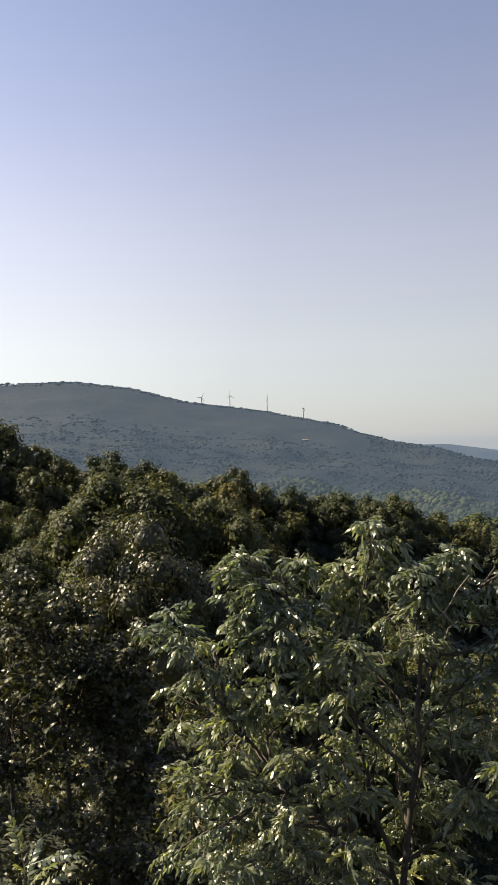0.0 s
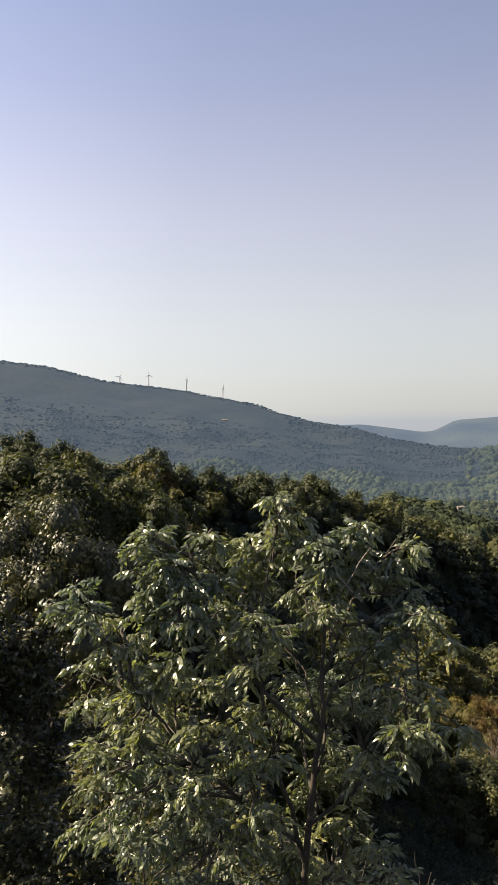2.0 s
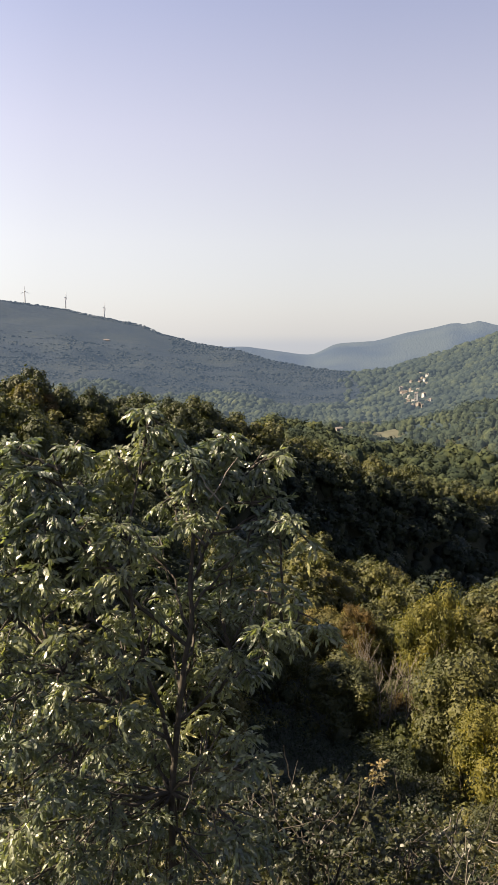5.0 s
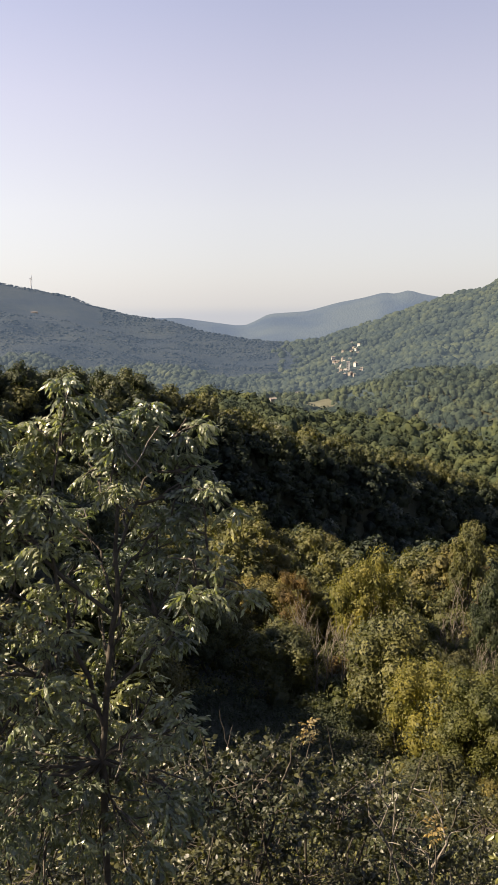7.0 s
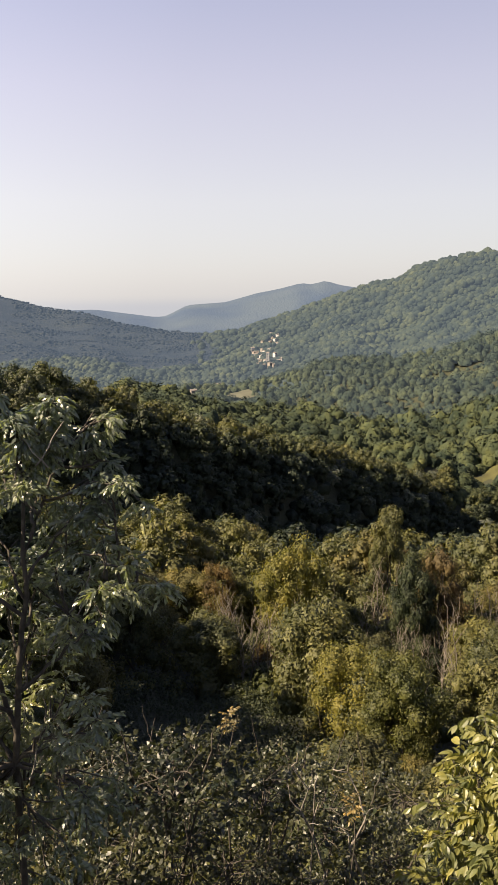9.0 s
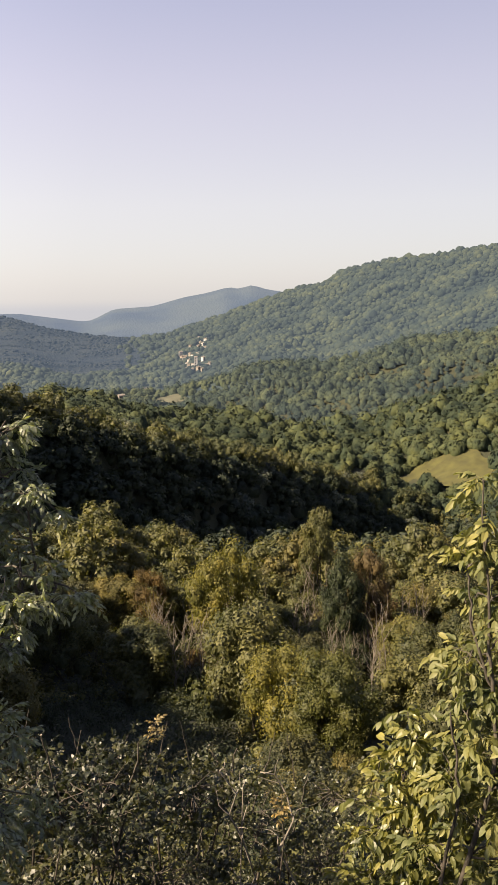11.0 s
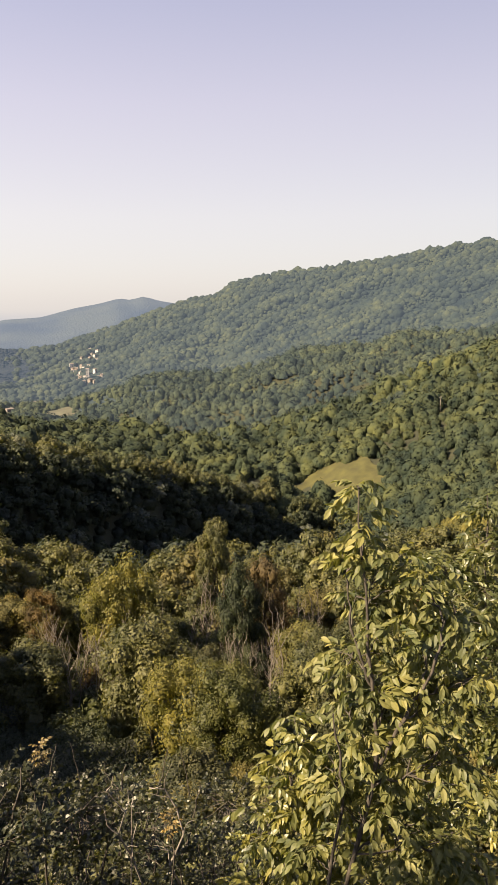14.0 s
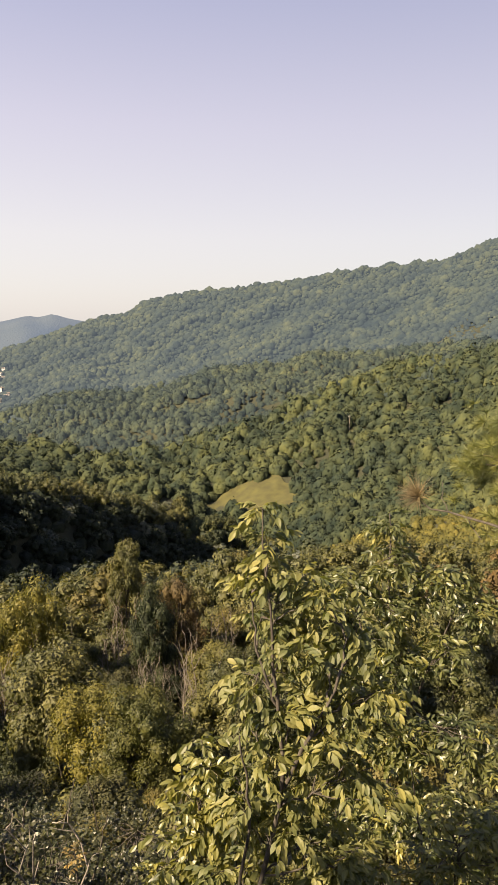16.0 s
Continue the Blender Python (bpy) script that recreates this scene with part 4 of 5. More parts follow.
def draped(name, label, material, a0, ra, r0, rr, lift, category="meadow", wedge=0.0, skew=0.0):
    """A patch of open land that follows the slope."""
    rad = np.linspace(0, 1, 14)
    ang = np.linspace(0, 2 * math.pi, 49)[:-1]
    edge = 1 + 0.12 * np.sin(3 * ang + a0) + 0.08 * np.sin(7 * ang)
    az = a0 + ra * np.outer(rad, np.cos(ang) * edge)
    r = r0 + rr * np.outer(rad, np.sin(ang) * edge * (1 + wedge * np.cos(ang))) - skew * np.outer(rad, np.cos(ang))
    x, y = r * np.sin(np.radians(az)), r * np.cos(np.radians(az))
    v = np.stack([x, y, land(x, y) + lift], -1).reshape(-1, 3)
    f = [(i * 48 + k, i * 48 + (k + 1) % 48, (i + 1) * 48 + (k + 1) % 48, (i + 1) * 48 + k) for i in range(13) for k in range(48)]
    return tagged(new(name, mesh_object(name, v, np.array(f), material, True)), label, category, kind="structure")


draped("meadow", "dry yellow meadow on the valley floor", GRASS, 46.9, 4.3, 284, 13, 0.9, wedge=0.4, skew=4)
draped("meadow", "pale grass clearing far down the valley", PASTURE, 25.4, 1.4, 690, 48, 1.0)
for pa_, pr_, pw_, pd_ in PATCHES:
    draped("meadow", "small dry grass clearing among the trees", STRAW, pa_, 1.1 * pw_, pr_, 1.15 * pd_, 0.15)
draped("meadow", "olive scrub and grass on the open slope", STRAW, 58, 9.5, 145, 27, 0.3)


def box(w, d, z0, z1, x=0.0, y=0.0):
    v = [(x + sx * w / 2, y + sy * d / 2, z) for z in (z0, z1) for sx, sy in ((-1, -1), (1, -1), (1, 1), (-1, 1))]
    return np.array(v), np.array([(3, 2, 1, 0), (4, 5, 6, 7), (0, 1, 5, 4), (1, 2, 6, 5), (2, 3, 7, 6), (3, 0, 4, 7)])


def house(place, w, d, h, turn, wall, name="house", label="pale village house with a low clay roof", category="house"):
    root = tagged(new(name), label, category, "houses of the village")
    root.matrix_basis = Matrix.Translation(place) @ Matrix.Rotation(turn, 4, "Z")
    shell = part("wall", box(w, d, -2.5, h), wall, root, smooth=False)
    e, rise = 0.25, 0.2 * d
    v = [(-w / 2 - e, -d / 2 - e, h - 0.1), (w / 2 + e, -d / 2 - e, h - 0.1), (w / 2 + e, d / 2 + e, h - 0.1), (-w / 2 - e, d / 2 + e, h - 0.1), (-w / 2 - e, 0, h + rise), (w / 2 + e, 0, h + rise)]
    f = [(0, 1, 5, 4), (2, 3, 4, 5), (3, 2, 1, 0), (0, 4, 3, 3), (1, 2, 5, 5)]
    me = bpy.data.meshes.new("roof")
    me.from_pydata(v, [], [tuple(dict.fromkeys(q)) for q in f])
    me.materials.append(ROOF)
    ob = new("roof", me)
    ob.parent = root
    if name == "house":
        part("chimney", box(0.5, 0.5, h + 0.2 * rise, h + rise + 0.7, 0.25 * w, 0.12 * d), wall, ob, smooth=False)
    pane = None
    for zz in np.arange(1.5, h - 0.8, 2.8):
        for xx in np.arange(-w / 2 + 1.3, w / 2 - 0.6, 2.4):
            b = new("window", pane) if pane else None
            if b is None:
                pane = mesh_object("window", *box(0.9, 0.12, -0.65, 0.65), DARK_PANE)
                b = new("window", pane)
            b.parent, b.location = shell, (xx, -d / 2 - 0.02, zz)
    return root


VILLAGE = ((26.67, -4.2), (26.8, -4.45), (26.95, -4.9), (27.2, -5.0), (27.44, -5.3), (27.55, -4.85), (28.12, -3.1), (28.51, -2.85), (27.83, -3.2), (27.32, -3.45), (28.29, -4.45), (28.77, -4.9), (28.6, -5.0), (27.24, -2.7), (26.6, -4.0), (27.95, -3.5), (28.3, -3.25), (27.1, -4.7), (27.65, -3.75), (27.5, -4.2), (27.9, -4.1), (27.3, -4.05), (28.0, -2.85), (28.45, -3.6), (26.95, -4.25))
hr = np.random.RandomState(5)
for n, (az, el) in enumerate(VILLAGE):
    house(slope_place(az, el, 720, 1480), hr.uniform(2.8, 5.4), hr.uniform(3.2, 4.6), hr.uniform(2.4, 5.6), radians(-az + hr.uniform(-55, 55)), WALL if n % 3 else STONE_WALL)
for n in range(7):
    house(slope_place(26.75 + hr.uniform(0, 1.5), -4.5 - hr.uniform(0, 0.9), 720, 1480), hr.uniform(3.0, 5.8), hr.uniform(3.2, 4.6), hr.uniform(2.4, 5.0), radians(-27 + hr.uniform(-55, 55)), WALL if n % 3 else STONE_WALL)
house(slope_place(27.74, -5.05, 720, 1480), 4.0, 4.0, 15, radians(-28), WALL, "bell_tower", "tall pale bell tower of the village church", "tower")
for az, el in ((23.9, -6.7), (22.0, -7.15)):
    house(slope_place(az, el, 500, 900), 6.5, 5, 3.4, radians(-az + 20), STONE_WALL)


foot = slope_place(54.5, -7.5, 260, 620)
post = tagged(new("utility_pole"), "pale wooden utility pole in a clearing", "pole")
post.location = foot
part("pole", tube([(0, 0, -0.5), (0, 0, 3.0), (0, 0, 7.0)], (0.2, 0.18, 0.15), 8), BARK_PALE, post)
arm = part("crossarm", box(1.5, 0.2, 6.2, 6.45), BARK_PALE, post, smooth=False)
for dx in (-0.6, 0.0, 0.6):
    part("insulator", tube([(dx, 0, 6.4), (dx, 0, 6.6), (dx, 0, 6.9)], (0.1, 0.13, 0.07), 8), WALL, arm, "white insulator")
house(slope_place(4.3, -0.35, 1200, 2300), 15, 8, 5, radians(10), STONE_WALL, "farmhouse", "pale farmhouse alone on the hazy ridge side")


def turbine(az, base_el, hub_el, r, spin, yaw):
    foot = at(az, base_el - 0.12, r)
    hub = r * (math.tan(radians(hub_el)) - math.tan(radians(base_el - 0.12)))
    root = tagged(new("wind_turbine"), "grey three-bladed wind turbine on the wooded ridge", "wind turbine", "wind turbines on the ridge")
    root.matrix_basis = Matrix.Translation(foot) @ Matrix.Rotation(radians(yaw), 4, "Z")
    part("tower", tube([(0, 0, 0), (0, 0, hub * 0.5), (0, 0, hub)], (1.9, 1.6, 1.2), 10), MILL, root)
    part("nacelle", box(2.4, 5.0, hub - 0.6, hub + 1.8, 0, 0.6), MILL, root, smooth=False)
    spinner = part("hub", tube([(0, -2.8, hub + 0.6), (0, -2.2, hub + 0.6), (0, -1.6, hub + 0.6)], (0.3, 1.1, 1.2), 10), MILL, root)
    for k in range(3):
        a = radians(spin + 120 * k)
        dx, dz = math.sin(a), math.cos(a)
        line = [(dx * q, -2.3, hub + 0.6 + dz * q) for q in (0.8, 4, 10, 17)]
        part("blade", tube(line, (0.6, 0.95, 0.65, 0.2), 5), MILL, spinner)
    return root


turbine(-3.6, 2.74, 3.2, 2500, 30, 12)
turbine(-1.43, 2.49, 3.3, 2500, -2, 20)
turbine(1.43, 2.08, 2.9, 2480, 0, 80)
turbine(4.2, 1.5, 2.18, 2420, 6, 75)

# ---- plants close by ----
rng = np.random.RandomState(11)
ash_leaves = [compound_leaf(rng, 4, 0.088, 0.037, 0.0135, rng.uniform(0.4, 1.2), hangs=(0.2, 1.1)) for _ in range(8)]
walnut_leaves = [compound_leaf(rng, 4, 0.22, 0.085, 0.04, rng.uniform(0.5, 1.1), broad_blade, (0.2, 1.0)) for _ in range(8)]
sprig_leaves = [compound_leaf(rng, 3, 0.09, 0.036, 0.017, rng.uniform(0.1, 0.5)) for _ in range(4)]
slender_leaves = [compound_leaf(rng, 3, 0.19, 0.088, 0.036, rng.uniform(0.6, 1.2), broad_blade) for _ in range(8)]
locust_leaves = [compound_leaf(rng, 9, 0.22, 0.032, 0.013, rng.uniform(0.2, 0.6)) for _ in range(5)]
oak_sprays = [leaf_spray(rng, 9, 0.16, 0.065, 0.034) for _ in range(8)]
holm_sprays = [leaf_spray(rng, 11, 0.13, 0.042, 0.023) for _ in range(8)]

A_EYE, B_EYE, E_EYE = (0.098, -0.022, -0.046), (0.236, -0.087, -0.084), (0.371, -0.272, -0.031)


def pa(az, el, r=3.6):
    return at(az, el, r, A_EYE)


trunk_foot = pa(8.4, -45, 3.55)
trunk_foot.z = float(land(np.array(trunk_foot.x), np.array(trunk_foot.y)))
SHOOTS = ((-2.6, -7.8, 3.5), (2.5, -7.1, 3.55), (7.9, -5.4, 3.6), (13.4, -6.8, 3.65), (16.9, -8.5, 3.7), (5.2, -8.2, 3.7), (10.8, -8.5, 3.5), (-0.5, -9.5, 3.4))
spread = np.random.RandomState(19)
TUFTS = [(-7 + (27 if n < 28 else 23) * ((0.618 * n) % 1), -12.5 - 27.5 * (n + 0.5) / 62 + spread.uniform(-1, 1)) for n in range(62)]
ash_blobs = [(pa(a, e - 1.4, r), (0.08, 0.08, 0.11), 5) for a, e, r in SHOOTS] + [(pa(a, e - 4.6, r), (0.11, 0.11, 0.13), 6) for a, e, r in SHOOTS]
# near the stem the tufts stand behind it
ash_blobs += [(pa(a, e, 4.0 if abs(a - 10) < 2.2 else 3.55 + 0.3 * math.sin(3.1 * n)), (0.2, 0.3, 0.17), 6) for n, (a, e) in enumerate(TUFTS)]
ash = leafy_plant("young_ash", "young ash tree with drooping feathered green leaves", "tree", trunk_foot,
                  [([trunk_foot, pa(9.2, -31), pa(10.3, -23.5), pa(10.9, -17.9), pa(11.2, -10.2, 3.65)], 0.021, 0.006),
                   ([pa(9.2, -31), pa(6.8, -24, 3.55), pa(5.5, -17, 3.5), pa(7.9, -6.2, 3.6)], 0.013, 0.004),
                   ([pa(10.3, -23.5), pa(3, -17, 3.5), pa(0.5, -9, 3.5)], 0.011, 0.004),
                   ([pa(10.6, -20), pa(13, -14, 3.7), pa(16.6, -9, 3.72)], 0.010, 0.004),
                   ([pa(10.9, -15), pa(12.5, -11, 3.65), pa(13.3, -7.4, 3.65)], 0.01, 0.004),
                   ([pa(9, -30), pa(1, -25, 3.4), pa(-4, -19, 3.4)], 0.010, 0.004),
                   ([pa(9.3, -29), pa(14, -26, 3.6), pa(18.5, -23, 3.6)], 0.010, 0.004)],
                  ash_blobs, ash_leaves, LEAF_ASH, 101, per_twig=12, leaf_size=(0.65, 1.1), group="young ash trees")
pale = np.random.RandomState(77)
for p0, p1 in (((10.1, -34.5), (11.4, -31.5)), ((14.6, -24.2), (16.0, -20.4)), ((13.2, -13), (11.6, -10.8)), ((12.3, -12.8), (14.6, -9.6)), ((12, -27), (14, -24))):
    q0, q1 = pa(*p0, 3.45) - trunk_foot, pa(*p1, 3.4) - trunk_foot
    part("dead_twig", tube(bent(q0, q1, pale, 0.06), np.linspace(0.0042, 0.002, 6), 5), BARK_PALE, ash, "bare pale twig")

foot = ground_at(-14, 4.6)
leafy_plant("oak_shrub", "dense dark-green oak shrub with small glossy leaves", "shrub", foot,
            [([foot, at(-14, -28, 4.6), at(-15, -14, 4.7)], 0.03, 0.006), ([foot, at(-11, -26, 4.4), at(-9.5, -17, 4.4)], 0.025, 0.006), ([foot, at(-18, -26, 4.6), at(-20, -12, 4.8)], 0.025, 0.006)],
            [(at(-16, -12.5, 4.8), (0.4, 0.4, 0.28), 34), (at(-12, -17, 4.6), (0.42, 0.4, 0.3), 40), (at(-18, -20, 4.6), (0.5, 0.5, 0.4), 46), (at(-10, -23, 4.4), (0.3, 0.4, 0.4), 34), (at(-14, -29, 4.3), (0.6, 0.5, 0.4), 50), (at(-8, -32, 4.0), (0.4, 0.4, 0.3), 30)],
            holm_sprays, LEAF_OAK, 102, per_twig=11, leaf_size=(0.6, 1.0))


def pe(az, el, r=5.3):
    return at(az, el, r, E_EYE)


foot = ground_at(48.5, 5.3)
WALNUT = ((47.7, -13.6, 0.045), (47.9, -16.2, 0.08), (47.4, -18.8, 0.15), (50, -19.4, 0.2), (52.6, -20.5, 0.2), (47.8, -22, 0.18), (50.2, -23, 0.24), (53.4, -24.5, 0.24), (55.4, -22.8, 0.18), (47.6, -26, 0.19), (50.4, -27.4, 0.25), (54, -28.6, 0.25), (57, -27, 0.2), (47.4, -30.4, 0.22), (50, -32, 0.27), (53.6, -33, 0.27), (57, -32, 0.24), (46.2, -33.6, 0.2),
          (48.6, -36, 0.28), (52.4, -37, 0.28), (56, -37, 0.25), (46, -38.5, 0.24), (49.6, -41, 0.3), (53.6, -41, 0.28))
leafy_plant("young_walnut", "young walnut tree with large yellowing feathered leaves", "tree", foot,
            [([foot, pe(50, -33, 5.2), pe(48.7, -24), pe(47.8, -13.7, 5.4)], 0.024, 0.005), ([pe(50, -33, 5.2), pe(54, -26, 5.2), pe(55, -22)], 0.018, 0.005), ([foot, pe(47, -35, 5.1), pe(46, -30, 5.1)], 0.018, 0.005), ([pe(49.4, -29), pe(47.4, -24), pe(46.8, -20)], 0.014, 0.004)],
            [(pe(a, e, 5.6 + 0.006 * e), (1.35 * s, 1.35 * s, 0.8 * s), int((2 + 33 * s) * (0.75 if e > -24 else 0.95))) for a, e, s in WALNUT], walnut_leaves, LEAF_GOLD, 103, per_twig=5, rise=0.5, leaf_size=(0.45, 1.15), roll=0.5)

foot = ground_at(43, 5.7)
GREEN_WALNUT = ((43.6, -31.5, 0.16), (42.4, -34, 0.22), (44.4, -35.5, 0.22), (41.2, -37, 0.24), (43.6, -39, 0.26), (40, -40.5, 0.24), (45.6, -41, 0.24))
leafy_plant("young_walnut", "low young walnut with olive-green feathered leaves", "tree", foot,
            [([foot, pe(42.8, -38, 5.7), pe(43.6, -31, 5.7)], 0.015, 0.005), ([foot, pe(41.6, -40, 5.7), pe(40.6, -37, 5.7)], 0.012, 0.004)],
            [(pe(a, e, 5.7), (1.4 * s, 1.4 * s, 0.85 * s), int(3 + 24 * s)) for a, e, s in GREEN_WALNUT], walnut_leaves, LEAF_OLIVE, 106, per_twig=5, rise=0.5, leaf_size=(0.55, 1.1), roll=0.5)

foot = ground_at(59.3, 9.7)
SLENDER = ((57.6, -14.4, 8.4, 0.14, 6), (58, -17, 8.3, 0.26, 10), (54.6, -19.4, 8.3, 0.3, 11), (58, -20.6, 8.2, 0.36, 15), (62, -18.6, 8.3, 0.34, 13), (64.6, -20.4, 8.2, 0.28, 9), (55, -24, 8.1, 0.4, 16), (59, -24.6, 8.1, 0.4, 16), (62.6, -23.4, 8.1, 0.3, 8),
           (56.4, -29, 7.9, 0.44, 18), (60.6, -29.6, 7.9, 0.44, 18), (65, -29.6, 7.9, 0.44, 16), (58, -34, 7.7, 0.5, 20), (62.4, -34.6, 7.6, 0.5, 20), (66, -35, 7.6, 0.45, 14))
leafy_plant("young_ash", "slender young ash tree with small green leaves", "tree", foot,
            [([foot, pe(58.5, -30, 9.5), pe(58, -22, 9.6), pe(57.7, -13.6, 9.8)], 0.034, 0.007), ([pe(58.5, -30, 9.5), pe(61.5, -24, 9.5), pe(63.6, -18.5, 9.6)], 0.024, 0.006), ([pe(58.4, -28, 9.5), pe(56, -23, 9.6), pe(54.6, -19, 9.7)], 0.02, 0.006)],
            [(pe(a, e, 1.17 * r), (1.2 * s, 1.2 * s, 0.9 * s), int(1.3 * n)) for a, e, r, s, n in SLENDER], slender_leaves, LEAF_OLIVE, 104, per_twig=6, leaf_size=(0.8, 1.25), group="young ash trees")

for n, (az, r, top, mat, leaves) in enumerate(((19, 5.0, -31, LEAF_SHRUB, oak_sprays), (27, 5.6, -32, LEAF_SHRUB, oak_sprays), (33, 6.5, -33.5, LEAF_SHRUB, oak_sprays), (12, 4.6, -37, LEAF_SHRUB, oak_sprays), (24, 4.8, -37, LEAF_SHRUB, ash_leaves), (31, 5.2, -38, LEAF_SHRUB, oak_sprays), (38, 6.8, -36, LEAF_SHRUB, oak_sprays), (-11, 3.3, -39, LEAF_OAK, holm_sprays), (-3, 3.1, -41, LEAF_OAK, holm_sprays), (44, 6.0, -39, LEAF_OLIVE, oak_sprays), (57, 6.0, -38, LEAF_SHRUB, ash_leaves), (62, 6.4, -37, LEAF_SHRUB, ash_leaves), (-6, 5.6, -31, LEAF_OAK, holm_sprays), (2, 6.0, -30, LEAF_OAK, holm_sprays), (8, 5.6, -33, LEAF_OAK, holm_sprays), (14, 6.8, -30, LEAF_OAK, holm_sprays), (-1, 8.2, -26, LEAF_OAK, holm_sprays), (10, 8.4, -28, LEAF_OAK, holm_sprays), (21, 8.0, -30, LEAF_OAK, holm_sprays), (30, 8.6, -31, LEAF_OAK, holm_sprays), (39, 8.6, -32, LEAF_SHRUB, oak_sprays), (-17, 4.0, -36, LEAF_OAK, holm_sprays), (-21, 4.6, -30, LEAF_OAK, holm_sprays), (-15, 5.8, -28, LEAF_OAK, holm_sprays), (-8, 5.0, -32, LEAF_OAK, holm_sprays), (60, 6.6, -34, LEAF_OLIVE, slender_leaves), (66, 6.8, -31, LEAF_OLIVE, slender_leaves), (65, 5.6, -38, LEAF_OLIVE, slender_leaves))):
    wide = 0.4 + 0.06 * r
    foot = ground_at(az, r)
    c = at(az, top - 4, r, B_EYE)
    leafy_plant("shrub", "tangled low shrub with small leaves on the slope", "shrub", foot,
                [([foot, at(az, top - 6, r, B_EYE), c], 0.02, 0.005), ([foot, at(az - 3, top - 4, r, B_EYE), at(az - 4, top, r, B_EYE)], 0.014, 0.004), ([foot, at(az + 3, top - 4, r, B_EYE), at(az + 4, top - 1, r, B_EYE)], 0.014, 0.004)],
                [(c, (wide, wide * 0.8, 0.3), 32), (at(az, top - 9, r, B_EYE), (wide, wide * 0.8, 0.5), 20)], leaves, mat, 120 + n, per_twig=6, group="shrubs on the slope", apart_leaves=120, leaf_size=(0.6, 0.95))

# pine boughs that reach in beside the ash
foot = ground_at(74, 6.0)
pr = np.random.RandomState(141)
pine = tagged(new("pine_tree"), "pine with green needle tufts and one dried brown tuft", "tree")
pine.location = foot
part("trunk", tube([(0, 0, -0.3), (0.05, 0, 2), (0, 0.05, 4.4), (0.02, 0, 6.5)], (0.12, 0.1, 0.08, 0.03), 8), BARK, pine)
for n, (az, el, r, dry) in enumerate(((59.8, -12.5, 6.0, True), (64.0, -8.9, 6.0, False), (65.3, -7.4, 6.1, False), (65.6, -9.6, 5.9, False), (64.0, -10.2, 6.2, False), (67.0, -8.0, 6.0, False), (67.4, -11.0, 6.0, False), (66.0, -13.5, 6.0, False))):
    tip = at(az, el, r, E_EYE) - foot
    line = bent(np.array(list(tip)) * (0.35, 0.35, 1) + (0, 0, -0.15), tip, pr, 0.16)
    bough = part("bough", tube(line, np.linspace(0.013, 0.005, 6), 5), BARK, pine)
    tufts = []
    for k in range(2 if dry else 24):
        q = line[5] if k == 0 else line[3] + (line[5] - line[3]) * pr.uniform(0.0, 1.05) + pr.normal(0, 0.11, 3)
        if dry:
            q = line[5] + pr.normal(0, 0.02, 3)
        v, f = needle_tuft(pr, 230 if dry else 90, 0.23 if dry else 0.13)
        tufts.append((v + q, f))
    part("needles", joined(tufts), NEEDLE_DRY if dry else NEEDLE, bough, "dried brown needles" if dry else "", smooth=False, kind="stuff")
    for k in range(2):
        p = line[2 + k]
        part("twig", tube(bent(p, p + np.array([pr.normal(0, 0.2), pr.normal(0, 0.2), pr.uniform(-0.15, 0.25)]), pr, 0.3, 5), np.linspace(0.006, 0.002, 5), 4), BARK, bough)

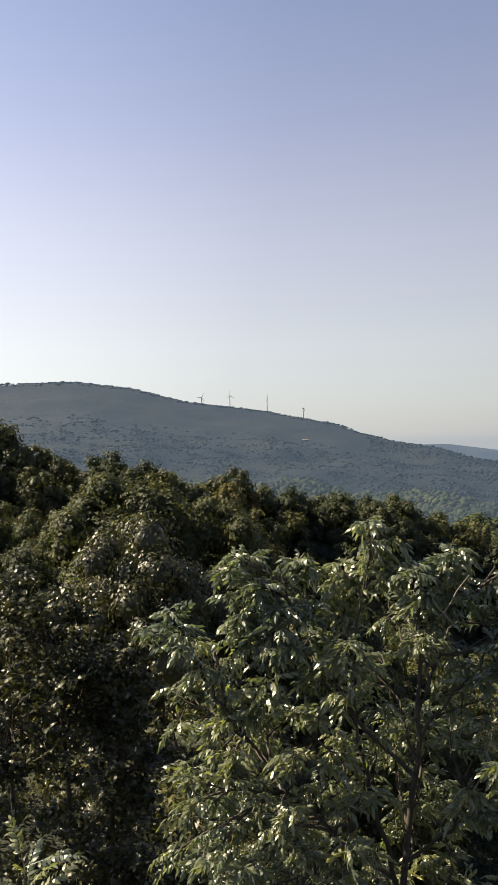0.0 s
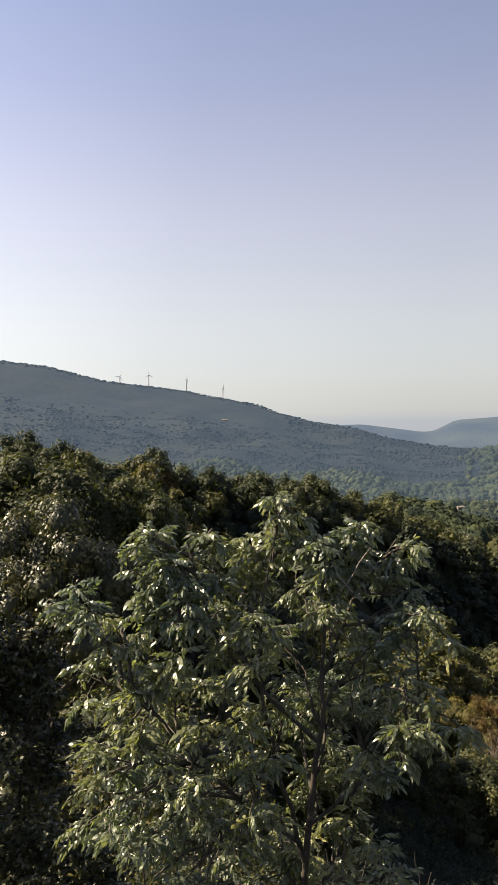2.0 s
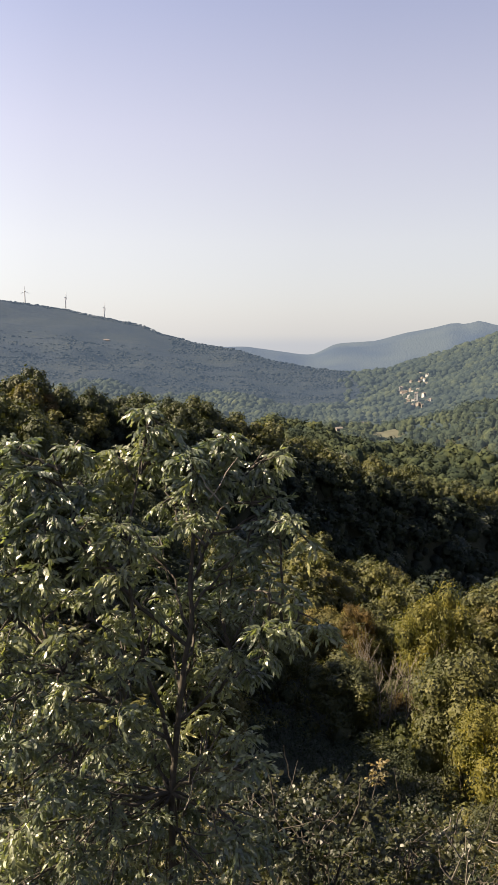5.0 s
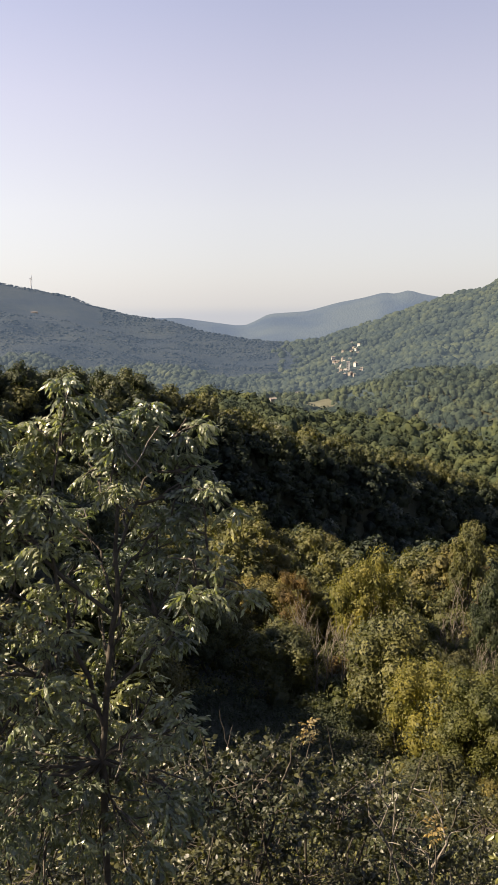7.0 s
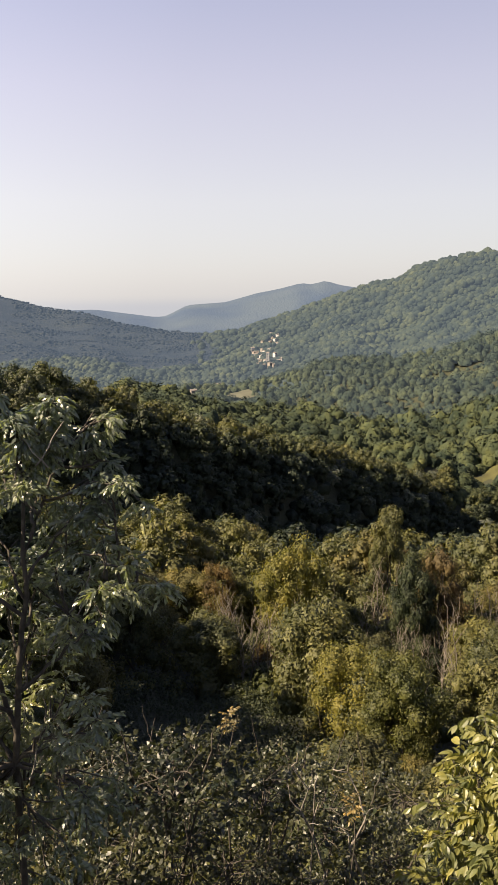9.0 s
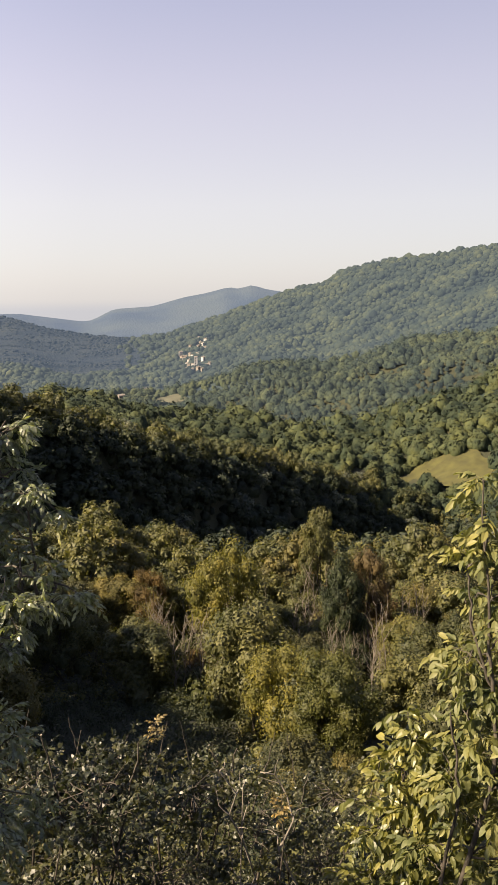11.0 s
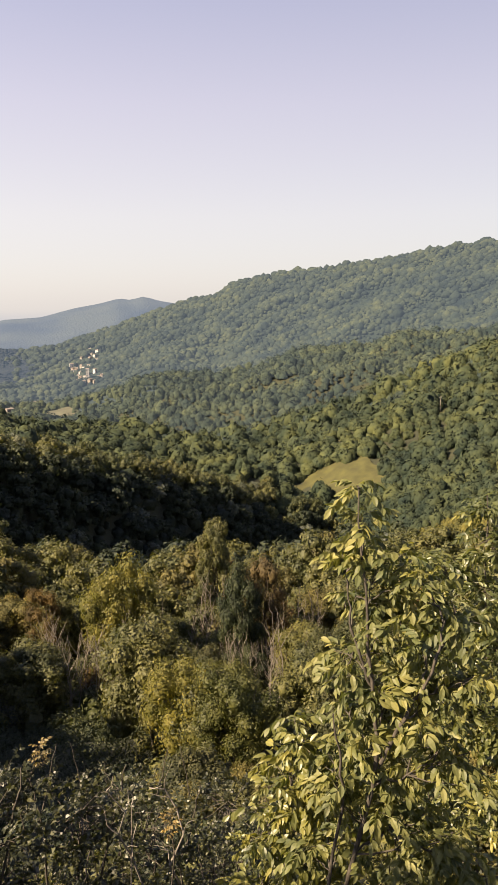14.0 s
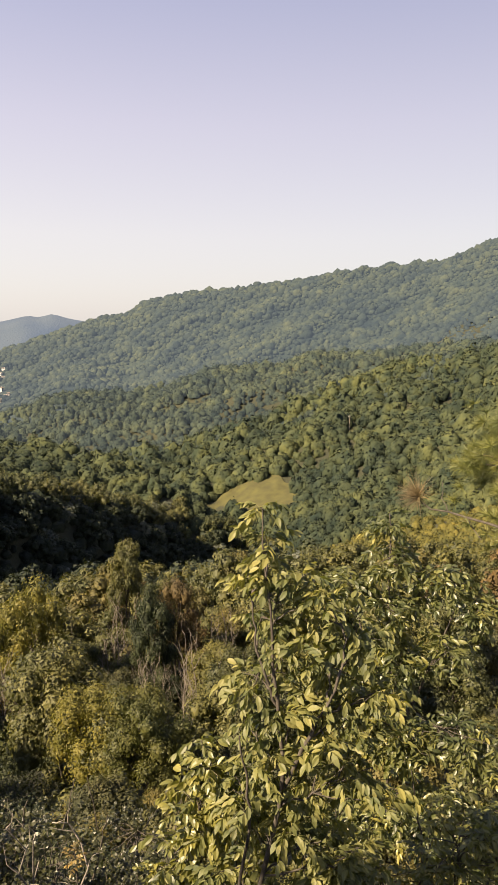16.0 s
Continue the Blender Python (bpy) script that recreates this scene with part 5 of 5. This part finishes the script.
# a small locust and a bare twig at the edge of the drop
foot = ground_at(-17.6, 2.9)
root = tagged(new("young_locust"), "small locust sapling with upright feathered leaves", "sapling")
root.location = foot
lr = np.random.RandomState(151)
crown = at(-17.4, -28.6, 2.9) - foot
part("stem", tube(bent((0, 0, -0.1), crown, lr, 0.05), np.linspace(0.012, 0.005, 6), 5), BARK, root)
fronds = [mesh_object("leaf", v, f, LEAF_ASH, False) for v, f in locust_leaves]
for n in range(16):
    ang, up = n * 2.4, lr.uniform(0.5, 2.2)
    ob = new("leaf", fronds[n % 5])
    ob.parent = root
    ob.matrix_basis = place_matrix(crown - Vector((0, 0, 0.02 * n)), (math.cos(ang), math.sin(ang), up), lr, lr.uniform(0.7, 1.1), 0.3)

# bright sprigs that stand out of the shrubs, and dry crooked branches
for n, (az, el, r, size) in enumerate(((24.2, -31.0, 5.4, 0.85), (34.8, -36.4, 5.0, 0.9))):
    tip = at(az, el, r, B_EYE)
    foot = Vector((tip.x, tip.y, float(land(np.array(tip.x), np.array(tip.y)))))
    sr = np.random.RandomState(160 + n)
    sprig = tagged(new("sumac_shoot"), "slender shoot with orange and yellow leaves on top", "sapling", "orange shoots")
    sprig.location = foot
    part("stem", tube(bent((0, 0, -0.1), tip - foot, sr, 0.03), np.linspace(0.01, 0.004, 6), 5), BARK, sprig)
    tops = [mesh_object("leaf", v, f, LEAF_SPRIG, False) for v, f in sprig_leaves]
    for k in range(14):
        ob = new("leaf", tops[k % 4])
        ob.parent = sprig
        ob.matrix_basis = place_matrix(tip - foot - Vector((0, 0, 0.012 * k)), (math.cos(2.4 * k), math.sin(2.4 * k), sr.uniform(0.2, 1.6)), sr, size * sr.uniform(0.7, 1.1), 0.3)
dr = np.random.RandomState(171)
for n, (az, el, r) in enumerate(((29.5, -34.5, 5.0), (31.5, -35.5, 5.1), (33.0, -34.6, 5.2))):
    tip = at(az, el, r, B_EYE)
    foot = Vector((tip.x + 0.2, tip.y, float(land(np.array(tip.x), np.array(tip.y)))))
    dead = tagged(new("dead_branch"), "dry grey crooked branch among the shrubs", "branch", "dry branches")
    dead.location = foot
    line = bent((0, 0, -0.1), tip - foot, dr, 0.2, 8)
    stem = part("stem", tube(line, np.linspace(0.014, 0.004, 8), 5), BARK_PALE, dead)
    for k in range(6):
        p = line[3 + k % 5]
        part("twig", tube(bent(p, p + np.array([dr.normal(0, 0.14), dr.normal(0, 0.14), dr.uniform(0.05, 0.25)]), dr, 0.3, 5), np.linspace(0.006, 0.002, 5), 4), BARK_PALE, stem)
